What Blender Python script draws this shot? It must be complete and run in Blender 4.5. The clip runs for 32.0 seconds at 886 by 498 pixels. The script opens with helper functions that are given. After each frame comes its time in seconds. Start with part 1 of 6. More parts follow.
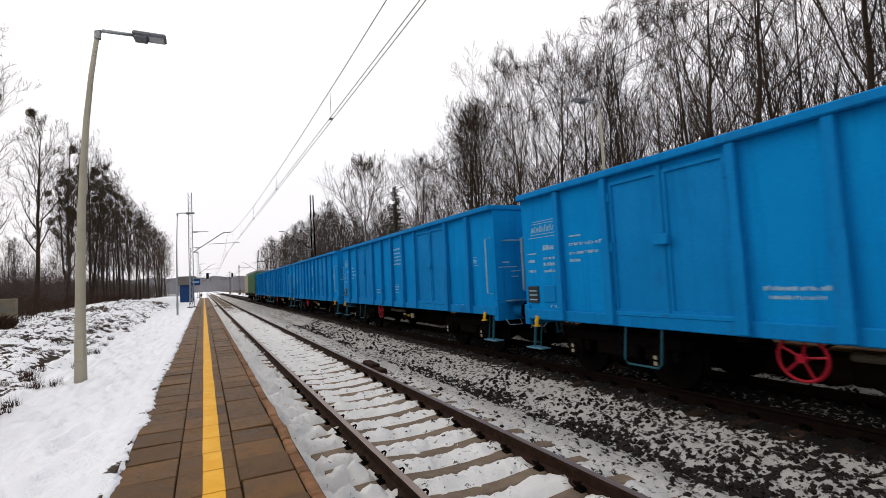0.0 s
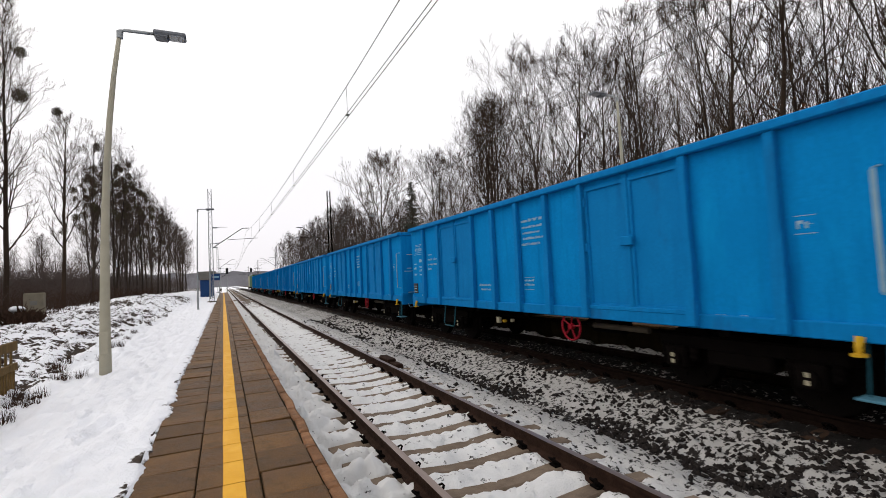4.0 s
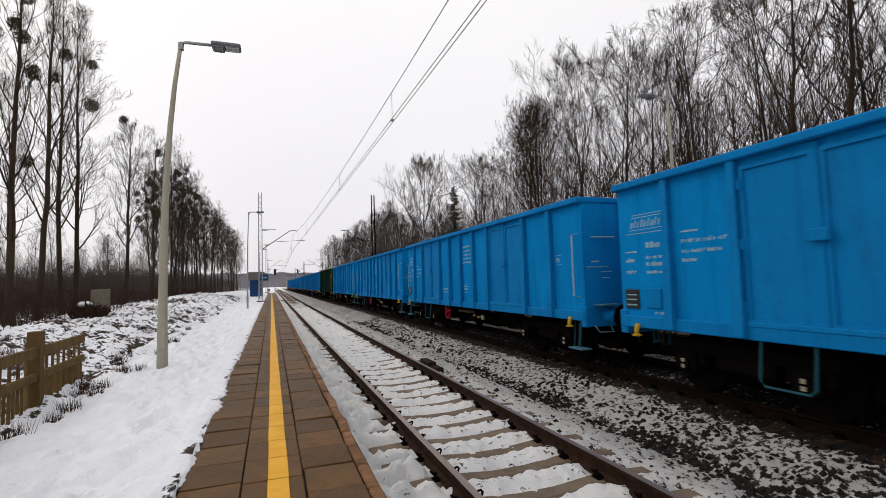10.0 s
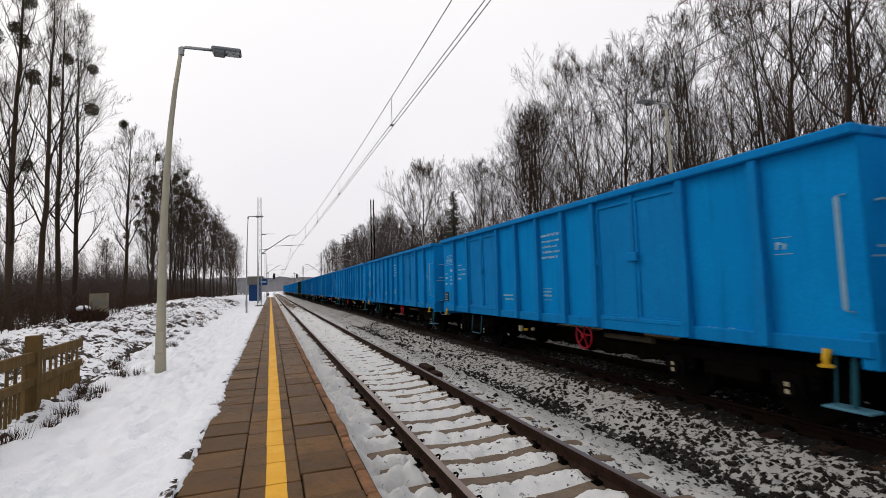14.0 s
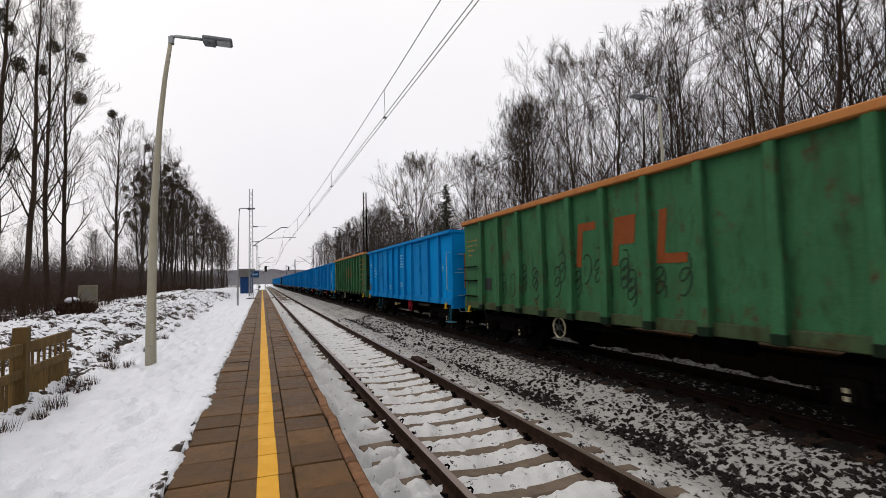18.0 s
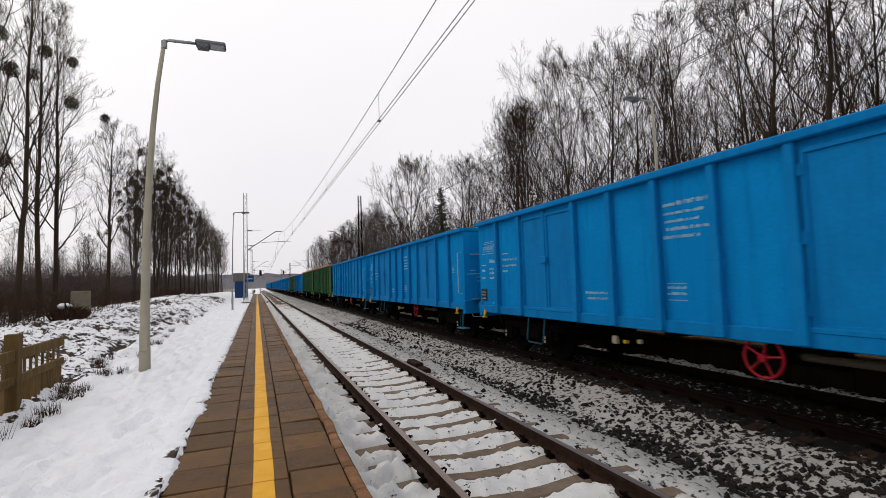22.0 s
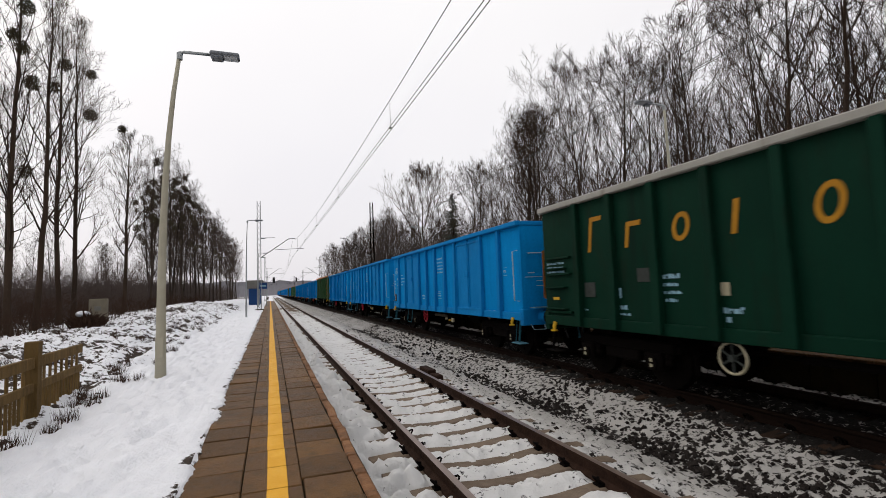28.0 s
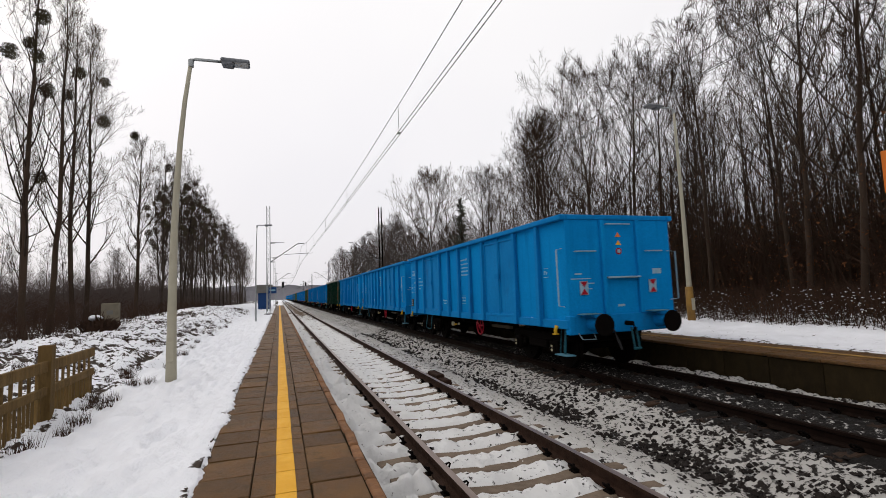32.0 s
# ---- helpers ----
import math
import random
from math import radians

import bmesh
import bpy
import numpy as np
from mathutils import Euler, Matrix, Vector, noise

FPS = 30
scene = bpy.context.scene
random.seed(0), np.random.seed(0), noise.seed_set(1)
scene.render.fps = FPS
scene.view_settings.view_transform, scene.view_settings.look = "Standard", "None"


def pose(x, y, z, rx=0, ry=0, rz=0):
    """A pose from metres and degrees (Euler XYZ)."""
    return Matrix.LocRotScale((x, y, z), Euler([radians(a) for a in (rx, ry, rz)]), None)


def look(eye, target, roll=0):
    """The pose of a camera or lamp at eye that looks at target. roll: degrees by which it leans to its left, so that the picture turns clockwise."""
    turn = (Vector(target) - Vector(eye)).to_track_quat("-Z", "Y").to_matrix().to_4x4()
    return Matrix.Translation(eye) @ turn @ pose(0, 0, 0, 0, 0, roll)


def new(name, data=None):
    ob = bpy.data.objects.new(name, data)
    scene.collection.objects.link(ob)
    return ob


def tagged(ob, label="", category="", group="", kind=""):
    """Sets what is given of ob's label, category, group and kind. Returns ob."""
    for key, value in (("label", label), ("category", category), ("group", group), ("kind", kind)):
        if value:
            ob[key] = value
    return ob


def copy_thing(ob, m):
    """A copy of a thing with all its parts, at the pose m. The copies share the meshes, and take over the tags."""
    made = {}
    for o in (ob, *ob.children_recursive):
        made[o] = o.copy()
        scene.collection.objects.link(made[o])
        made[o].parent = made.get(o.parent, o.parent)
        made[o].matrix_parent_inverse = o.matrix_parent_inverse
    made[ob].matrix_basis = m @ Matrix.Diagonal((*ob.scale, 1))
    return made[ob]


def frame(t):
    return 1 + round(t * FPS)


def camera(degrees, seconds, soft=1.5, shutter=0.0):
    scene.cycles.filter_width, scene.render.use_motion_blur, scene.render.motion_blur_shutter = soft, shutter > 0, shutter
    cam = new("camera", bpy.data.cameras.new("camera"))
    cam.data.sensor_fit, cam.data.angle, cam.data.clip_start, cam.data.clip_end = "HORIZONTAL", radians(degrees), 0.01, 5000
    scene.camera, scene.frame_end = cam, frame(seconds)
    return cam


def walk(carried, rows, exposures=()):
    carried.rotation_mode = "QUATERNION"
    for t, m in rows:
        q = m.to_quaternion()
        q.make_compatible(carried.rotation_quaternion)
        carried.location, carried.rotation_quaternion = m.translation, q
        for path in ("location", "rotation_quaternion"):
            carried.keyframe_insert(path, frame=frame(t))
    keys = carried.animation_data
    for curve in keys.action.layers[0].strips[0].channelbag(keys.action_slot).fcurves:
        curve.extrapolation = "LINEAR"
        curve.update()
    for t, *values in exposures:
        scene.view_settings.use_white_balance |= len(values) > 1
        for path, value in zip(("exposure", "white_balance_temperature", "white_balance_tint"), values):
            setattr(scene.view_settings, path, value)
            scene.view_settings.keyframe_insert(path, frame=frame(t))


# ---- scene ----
cam = camera(84.86, 32.0, soft=0.8, shutter=0.12)
EYE = (0.0, 0.0, 1.857)
# seconds, yaw, pitch, roll of the hand-held camera
TURNS = [
    (0.0, -26.23, 3.41, 2.96), (0.5, -25.99, 3.6, 2.63), (1.0, -25.86, 3.65, 2.36), (1.5, -25.6, 4.06, 2.7),
    (2.0, -25.3, 3.69, 2.9), (2.5, -25.47, 3.47, 3.09), (3.0, -24.83, 2.97, 2.79), (3.5, -24.5, 2.97, 2.79),
    (5.5, -23.62, 3.17, 2.33), (6.0, -23.19, 3.29, 1.97), (6.5, -22.68, 3.14, 2.01), (7.0, -22.35, 3.1, 1.91),
    (7.5, -22.33, 3.03, 1.64), (8.0, -23.02, 3.11, 0.89), (8.5, -22.91, 3.39, 0.66), (9.0, -21.2, 3.76, 0.81),
    (9.5, -19.7, 3.53, 1.21), (10.0, -19.45, 3.68, 1.78), (10.5, -19.01, 3.74, 1.61), (11.0, -19.1, 3.94, 1.66),
    (11.5, -18.95, 3.95, 1.87), (12.0, -18.95, 4.31, 1.93), (12.5, -19.19, 4.4, 1.76), (13.0, -19.49, 4.21, 1.96),
    (13.5, -19.51, 4.32, 1.77), (14.0, -19.54, 4.23, 1.68), (14.5, -19.56, 3.93, 2.16), (16.5, -20.31, 3.77, 1.81),
    (17.0, -20.14, 3.74, 1.9), (17.5, -20.45, 3.71, 2.05), (18.0, -20.44, 3.42, 1.42), (18.5, -20.38, 3.33, 1.42),
    (19.0, -19.83, 3.78, 1.54), (19.5, -20.55, 3.34, 1.79), (20.0, -20.87, 3.41, 2.29), (20.5, -21.0, 3.47, 2.16),
    (21.0, -21.0, 3.34, 2.06), (21.5, -20.97, 3.51, 2.18), (22.0, -20.97, 3.73, 1.87), (22.5, -21.15, 2.86, 2.21),
    (23.0, -21.83, 4.0, -0.33), (23.5, -19.67, 6.07, 1.59), (24.0, -20.36, 5.03, 2.11), (24.5, -21.12, 3.97, 1.85),
    (25.0, -20.36, 4.26, 2.25), (25.5, -20.33, 4.45, 1.85), (27.5, -19.52, 4.46, 1.85), (28.0, -19.56, 4.51, 2.16),
    (28.5, -19.49, 4.66, 1.98), (29.0, -19.36, 4.49, 1.79), (29.5, -19.33, 4.49, 1.86), (30.0, -19.25, 4.82, 1.67),
    (30.5, -19.19, 4.7, 1.63), (31.0, -18.8, 5.19, 2.27), (31.5, -18.88, 5.09, 2.22), (32.0, -18.57, 5.08, 2.13),
]
walk(cam, [(t, pose(*EYE, 90 + pitch, roll, yaw)) for t, yaw, pitch, roll in TURNS],
     exposures=[(0.0, 0.2, 6750, 10), (8.7, 0.18, 6750, 10), (9.6, 0.0, 6750, 10), (32.0, 0.0, 6750, 10)])

# ---- sky and light ----
world = bpy.data.worlds.new("overcast_sky")
scene.world = world
world.use_nodes = True
wn, wl = world.node_tree.nodes, world.node_tree.links
sky = wn.new("ShaderNodeTexSky")
sky.sky_type, sky.sun_disc = "NISHITA", False
sky.sun_elevation, sky.sun_rotation = radians(41), radians(-42)
sky.air_density, sky.dust_density, sky.ozone_density = 1.0, 4.0, 1.0
dim = wn.new("ShaderNodeMix")
dim.data_type, dim.blend_type = "RGBA", "MULTIPLY"
dim.inputs[0].default_value = 1.0
dim.inputs[7].default_value = (0.11, 0.11, 0.11, 1)
wl.new(sky.outputs[0], dim.inputs[6])
cloud = wn.new("ShaderNodeMix")
cloud.data_type = "RGBA"
cloud.inputs[0].default_value = 0.9
wl.new(dim.outputs[2], cloud.inputs[6])
way = wn.new("ShaderNodeTexCoord")
split = wn.new("ShaderNodeSeparateXYZ")
wl.new(way.outputs["Generated"], split.inputs[0])
puffs = wn.new("ShaderNodeTexNoise")
puffs.inputs["Scale"].default_value, puffs.inputs["Detail"].default_value = 2.2, 3.0
wl.new(way.outputs["Generated"], puffs.inputs["Vector"])
soft_cloud = wn.new("ShaderNodeMath")
soft_cloud.operation = "MULTIPLY_ADD"
soft_cloud.inputs[1].default_value = 0.35
wl.new(puffs.outputs[0], soft_cloud.inputs[0])
wl.new(split.outputs[2], soft_cloud.inputs[2])
height = wn.new("ShaderNodeMapRange")
height.inputs[1].default_value, height.inputs[2].default_value = 0.12, 0.75
wl.new(soft_cloud.outputs[0], height.inputs[0])
veil = wn.new("ShaderNodeMix")
veil.data_type = "RGBA"
veil.inputs[6].default_value, veil.inputs[7].default_value = (0.79, 0.787, 0.862, 1), (1.0, 1.0, 1.03, 1)
wl.new(height.outputs[0], veil.inputs[0])
wl.new(veil.outputs[2], cloud.inputs[7])
wl.new(cloud.outputs[2], wn["Background"].inputs[0])
wn["Background"].inputs[1].default_value = 1.05
sun = new("sun", bpy.data.lights.new("sun", "SUN"))
sun.data.energy, sun.data.angle, sun.data.color = 0.72, radians(26), (1.0, 0.97, 0.93)
sun.matrix_world = look((-20, 22, 26), (0, 0, 0))


# ---- materials ----
def ramp(nodes, links, fac, lo, hi):
    m = nodes.new("ShaderNodeMapRange")
    m.inputs[1].default_value, m.inputs[2].default_value = lo, hi
    links.new(fac, m.inputs[0])
    return m.outputs[0]


def mixc(nodes, links, fac, a, b):
    m = nodes.new("ShaderNodeMix")
    m.data_type = "RGBA"
    for slot, value in ((6, a), (7, b)):
        if isinstance(value, tuple):
            m.inputs[slot].default_value = (*value, 1)
        else:
            links.new(value, m.inputs[slot])
    if isinstance(fac, float):
        m.inputs[0].default_value = fac
    else:
        links.new(fac, m.inputs[0])
    return m.outputs[2]


def noise_of(nodes, links, vec, scale, detail=4.0, rough=0.6, stretch=None):
    n = nodes.new("ShaderNodeTexNoise")
    n.inputs["Scale"].default_value, n.inputs["Detail"].default_value, n.inputs["Roughness"].default_value = scale, detail, rough
    if stretch:
        mp = nodes.new("ShaderNodeMapping")
        mp.inputs["Scale"].default_value = stretch
        links.new(vec, mp.inputs[0])
        vec = mp.outputs[0]
    links.new(vec, n.inputs["Vector"])
    return n.outputs[0]


def surface(name, a, b, scale=6.0, rough=0.6, metal=0.0, bump=0.2, grain=60.0, dirt=None, dirt_amount=0.5, stretch=None, vary=0.0, dirt_scale=2.0, world_space=False, spec=0.14, runs=None, rust=None):
    """Two-scale procedural paint, stone, wood or metal: a and b are mixed by noise, dirt lies over them in stains."""
    m = bpy.data.materials.new(name)
    m.use_nodes = True
    n, l = m.node_tree.nodes, m.node_tree.links
    bsdf = n["Principled BSDF"]
    co = n.new("ShaderNodeTexCoord")
    info = n.new("ShaderNodeObjectInfo")
    if world_space:
        geo = n.new("ShaderNodeNewGeometry")
        vec = geo.outputs["Position"]
    else:
        add = n.new("ShaderNodeVectorMath")
        mul = n.new("ShaderNodeMath")
        mul.operation = "MULTIPLY"
        mul.inputs[1].default_value = 37.0
        l.new(info.outputs["Random"], mul.inputs[0])
        l.new(co.outputs["Object"], add.inputs[0])
        l.new(mul.outputs[0], add.inputs[1])
        vec = add.outputs[0]
    big = noise_of(n, l, vec, scale, 5.0, 0.65, stretch)
    fine = noise_of(n, l, vec, grain, 3.0, 0.7, stretch)
    col = mixc(n, l, ramp(n, l, big, 0.32, 0.68), a, b)
    col = mixc(n, l, ramp(n, l, fine, 0.35, 0.75), col, tuple(0.75 * x for x in a))
    if dirt:
        st = noise_of(n, l, vec, dirt_scale, 6.0, 0.72, (1.0, 1.0, 0.35))
        fac = ramp(n, l, st, 0.72 - 0.3 * dirt_amount, 0.78)
        col = mixc(n, l, fac, col, dirt)
    if runs:
        # rain-washed streaks that run down the plates
        st = noise_of(n, l, vec, 1.0, 5.0, 0.7, (5.0, 5.0, 0.35))
        col = mixc(n, l, ramp(n, l, st, 0.52, 0.90), col, runs)
    if rust:
        # flaked spots and patches where the paint is gone
        spots = noise_of(n, l, vec, 2.3, 8.0, 0.74, (1.0, 1.0, 0.7))
        col = mixc(n, l, ramp(n, l, spots, 0.555, 0.67), col, rust)
    if vary:
        hs = n.new("ShaderNodeHueSaturation")
        l.new(ramp(n, l, info.outputs["Random"], 0, 1), hs.inputs["Value"])
        mr = hs.inputs["Value"].links[0].from_node
        mr.inputs[3].default_value, mr.inputs[4].default_value = 1 - vary, 1 + vary
        l.new(col, hs.inputs["Color"])
        col = hs.outputs[0]
    l.new(col, bsdf.inputs["Base Color"])
    bsdf.inputs["Metallic"].default_value = metal
    bsdf.inputs["Specular IOR Level"].default_value = spec
    rr = ramp(n, l, big, 0.2, 0.8)
    rr.node.inputs[3].default_value, rr.node.inputs[4].default_value = max(0.05, rough - 0.12), min(1.0, rough + 0.12)
    l.new(rr, bsdf.inputs["Roughness"])
    if bump:
        bp = n.new("ShaderNodeBump")
        bp.inputs["Strength"].default_value, bp.inputs["Distance"].default_value = bump, 0.02
        l.new(fine, bp.inputs["Height"])
        l.new(bp.outputs[0], bsdf.inputs["Normal"])
    return m


def snow_over(name, under_a, under_b, scale, snow=(0.80, 0.81, 0.85), soft=0.05, detail=7.0, soot_and_shade=None):
    """Snow lying in patches over stones or earth: the mesh attribute 'bare' says how much of the ground shows."""
    m = bpy.data.materials.new(name)
    m.use_nodes = True
    n, l = m.node_tree.nodes, m.node_tree.links
    bsdf = n["Principled BSDF"]
    geo = n.new("ShaderNodeNewGeometry")
    vec = geo.outputs["Position"]
    at = n.new("ShaderNodeAttribute")
    at.attribute_name = "bare"
    patch = noise_of(n, l, vec, scale, detail, 0.62)
    tint = noise_of(n, l, vec, scale * 0.23, 3.0, 0.6)
    grit = noise_of(n, l, vec, scale * 5, 3.0, 0.7)
    under = mixc(n, l, ramp(n, l, grit, 0.3, 0.7), under_a, under_b)
    white = mixc(n, l, ramp(n, l, tint, 0.3, 0.75), snow, tuple(0.9 * x for x in snow))
    if soot_and_shade:
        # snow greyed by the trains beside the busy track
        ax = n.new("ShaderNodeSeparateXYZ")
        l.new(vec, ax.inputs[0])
        white = mixc(n, l, ramp(n, l, ax.outputs[0], *soot_and_shade[0]), white, soot_and_shade[1])
        # stones go near black below the train, its shade painted in
        under = mixc(n, l, ramp(n, l, ax.outputs[0], *soot_and_shade[2]), under, soot_and_shade[3])
    s = n.new("ShaderNodeMath")
    s.operation = "ADD"
    l.new(patch, s.inputs[0])
    l.new(at.outputs["Fac"], s.inputs[1])
    fac = ramp(n, l, s.outputs[0], 1.0 - soft, 1.0 + soft)
    l.new(mixc(n, l, fac, white, under), bsdf.inputs["Base Color"])
    bsdf.inputs["Roughness"].default_value = 0.85
    bsdf.inputs["Specular IOR Level"].default_value = 0.2
    bp = n.new("ShaderNodeBump")
    bp.inputs["Strength"].default_value, bp.inputs["Distance"].default_value = 0.9, 0.06
    l.new(mixc(n, l, 0.4, patch, grit), bp.inputs["Height"])
    l.new(bp.outputs[0], bsdf.inputs["Normal"])
    return m


SNOW = surface("snow", (0.80, 0.81, 0.85), (0.74, 0.75, 0.80), 1.5, 0.85, bump=0.5, grain=25, world_space=True, spec=0.2)
GROUND = snow_over("snowy_ground", (0.055, 0.036, 0.023), (0.014, 0.009, 0.007), 7.0, detail=9.0, soft=0.03)
BALLAST = snow_over("snowy_ballast", (0.024, 0.018, 0.015), (0.007, 0.0055, 0.005), 11.5, snow=(0.66, 0.655, 0.65), soft=0.035, detail=3.2, soot_and_shade=((3.1, 3.9), (0.40, 0.385, 0.365), (5.5, 6.0), (0.0055, 0.0040, 0.0032)))
STONE = surface("ballast_stone", (0.010, 0.0075, 0.0065), (0.027, 0.021, 0.018), 9, 0.85, bump=0.4, world_space=True)
SLAB = surface("wet_paving_slab", (0.090, 0.043, 0.015), (0.172, 0.090, 0.032), 2.5, 0.55, bump=0.9, grain=70, dirt=(0.034, 0.024, 0.009), dirt_amount=0.8, vary=0.26, dirt_scale=6, rust=(0.112, 0.050, 0.017))
KERB = surface("platform_edging", (0.23, 0.110, 0.050), (0.10, 0.048, 0.026), 9, 0.75, bump=0.7, grain=45, dirt=(0.05, 0.033, 0.022), dirt_amount=0.7, dirt_scale=5, vary=0.25)
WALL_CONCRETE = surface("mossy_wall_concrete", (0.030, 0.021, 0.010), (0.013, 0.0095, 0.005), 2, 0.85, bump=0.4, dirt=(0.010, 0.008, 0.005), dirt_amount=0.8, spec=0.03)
CONCRETE = surface("old_concrete", (0.085, 0.068, 0.048), (0.05, 0.04, 0.03), 2, 0.85, bump=0.4, dirt=(0.05, 0.045, 0.03), dirt_amount=0.8)
POST_CONCRETE = surface("lamp_post_concrete", (0.42, 0.39, 0.30), (0.34, 0.315, 0.24), 3, 0.8, bump=0.25, grain=120, dirt=(0.24, 0.22, 0.16), dirt_amount=0.3)
YELLOW = surface("yellow_road_paint", (0.74, 0.39, 0.03), (0.62, 0.30, 0.022), 4, 0.6, bump=0.3, grain=110, dirt=(0.20, 0.13, 0.06), dirt_amount=0.25, dirt_scale=5)
FADED_YELLOW = surface("faded_yellow_paint", (0.32, 0.18, 0.04), (0.20, 0.11, 0.04), 4, 0.7, bump=0.3, dirt=(0.09, 0.06, 0.04), dirt_amount=0.8)
SLEEPER = surface("sleeper_concrete", (0.20, 0.15, 0.11), (0.11, 0.08, 0.058), 5, 0.85, bump=0.4, vary=0.2, dirt=(0.07, 0.05, 0.04), dirt_amount=0.5)
# far-track sleepers, darkened to paint the shade under the train
SHADED_SLEEPER = surface("train_shaded_sleeper", (0.040, 0.022, 0.013), (0.013, 0.008, 0.0055), 5, 0.85, bump=0.4, vary=0.3)
RUST = surface("rusty_rail", (0.038, 0.020, 0.0135), (0.013, 0.0074, 0.0054), 8, 0.8, metal=0.0, bump=0.4, spec=0.05)
# far-track rails, with the train's shade put into the colour
SHADED_RAIL = surface("train_shaded_rail", (0.012, 0.0068, 0.005), (0.005, 0.0032, 0.0026), 8, 0.85, bump=0.3, spec=0.03)
RAIL_TOP = surface("worn_rail_head", (0.27, 0.20, 0.165), (0.16, 0.112, 0.09), 10, 0.36, metal=0.6, bump=0.05, stretch=(1, 0.05, 1), spec=0.5)
# sunk to near black, partly to paint the shade under the wagons
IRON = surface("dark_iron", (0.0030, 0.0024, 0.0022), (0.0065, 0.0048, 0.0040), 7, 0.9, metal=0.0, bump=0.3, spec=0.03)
GALV = surface("galvanised_steel", (0.34, 0.36, 0.36), (0.26, 0.27, 0.28), 9, 0.5, metal=0.6, bump=0.1)
GREY_CASE = surface("grey_lamp_case", (0.20, 0.21, 0.23), (0.15, 0.16, 0.17), 9, 0.5, bump=0.1)
LENS = surface("lamp_glass", (0.42, 0.43, 0.44), (0.36, 0.37, 0.38), 20, 0.2, bump=0.05)
WIRE = surface("copper_wire", (0.06, 0.065, 0.06), (0.045, 0.045, 0.045), 9, 0.6, metal=0.4, bump=0)
BARK = surface("wet_bark", (0.052, 0.034, 0.023), (0.023, 0.0155, 0.0105), 3, 0.95, bump=0.6, grain=30, stretch=(1, 1, 0.2), vary=0.3, spec=0.15)
# bark of the farther trees, paled to paint in the haze
BARK_HAZE = surface("haze_paled_bark", (0.055, 0.041, 0.032), (0.030, 0.022, 0.017), 3, 0.95, bump=0.6, grain=30, stretch=(1, 1, 0.2), vary=0.3, spec=0.15)
TWIG = surface("twigs", (0.064, 0.041, 0.026), (0.033, 0.021, 0.0135), 3, 0.95, bump=0, vary=0.3, spec=0.1)
# their twigs, with the same haze in the colour
TWIG_HAZE = surface("haze_paled_twigs", (0.075, 0.055, 0.045), (0.045, 0.033, 0.027), 3, 0.95, bump=0, vary=0.3, spec=0.1)
MISTLETOE_M = surface("mistletoe_green", (0.080, 0.066, 0.034), (0.044, 0.034, 0.018), 6, 0.9, bump=0, spec=0.2)
NEEDLES = surface("spruce_needles", (0.048, 0.055, 0.042), (0.08, 0.086, 0.068), 6, 0.9, bump=0, spec=0.2)
LEAVES = surface("withered_leaves", (0.125, 0.052, 0.022), (0.06, 0.026, 0.012), 3, 0.9, bump=0, spec=0.05, world_space=True)
BRUSH = surface("dry_brush", (0.060, 0.034, 0.023), (0.022, 0.013, 0.009), 6, 0.95, bump=0, spec=0.05)
# scrub lightened to grey, the air's haze mixed into its colour
SCRUB = surface("haze_paled_scrub", (0.100, 0.078, 0.070), (0.056, 0.044, 0.039), 0.3, 0.95, bump=0, spec=0.05, world_space=True)
FENCE_WOOD = surface("mossy_fence_wood", (0.200, 0.122, 0.042), (0.062, 0.038, 0.015), 6, 0.85, bump=0.8, grain=60, stretch=(1, 1, 0.2), dirt=(0.06, 0.048, 0.018), dirt_amount=0.4, vary=0.25)
BLUE = surface("blue_wagon_paint", (0.0, 0.218, 0.545), (0.0, 0.176, 0.455), 0.7, 0.7, bump=0.1, grain=25, dirt=(0.0, 0.235, 0.53), dirt_amount=0.55, dirt_scale=1.6, spec=0.01, runs=(0.0, 0.10, 0.27))
BLUE_FRAME = surface("blue_frame_paint", (0.0, 0.188, 0.478), (0.0, 0.148, 0.39), 0.9, 0.7, bump=0.1, grain=25, dirt=(0.01, 0.09, 0.22), dirt_amount=0.5, dirt_scale=1.5, spec=0.04, runs=(0.0, 0.09, 0.25))
TEAL = surface("teal_step_paint", (0.008, 0.075, 0.10), (0.008, 0.05, 0.07), 3, 0.55, bump=0.1)
TEAL_BLUE = surface("repainted_blue", (0.003, 0.125, 0.27), (0.003, 0.10, 0.22), 1.2, 0.7, bump=0.1, grain=25, spec=0.04)
GREEN = surface("dark_green_wagon_paint", (0.0026, 0.026, 0.0145), (0.0018, 0.018, 0.0105), 0.7, 0.6, bump=0.1, grain=25, dirt=(0.008, 0.014, 0.008), dirt_amount=0.6, dirt_scale=1.6, spec=0.04, runs=(0.004, 0.010, 0.007))
GREEN_WORN = surface("worn_green_wagon_paint", (0.036, 0.132, 0.058), (0.026, 0.088, 0.036), 1.3, 0.6, bump=0.3, grain=22, dirt=(0.020, 0.024, 0.012), dirt_amount=0.66, dirt_scale=5.0, spec=0.06, runs=(0.024, 0.038, 0.019), rust=(0.052, 0.036, 0.016))
OLIVE_SILL = surface("grimy_olive_sill", (0.054, 0.084, 0.040), (0.034, 0.050, 0.022), 3.0, 0.7, bump=0.3, grain=22, dirt=(0.022, 0.018, 0.010), dirt_amount=0.7, dirt_scale=4.0, spec=0.05, rust=(0.040, 0.026, 0.013))
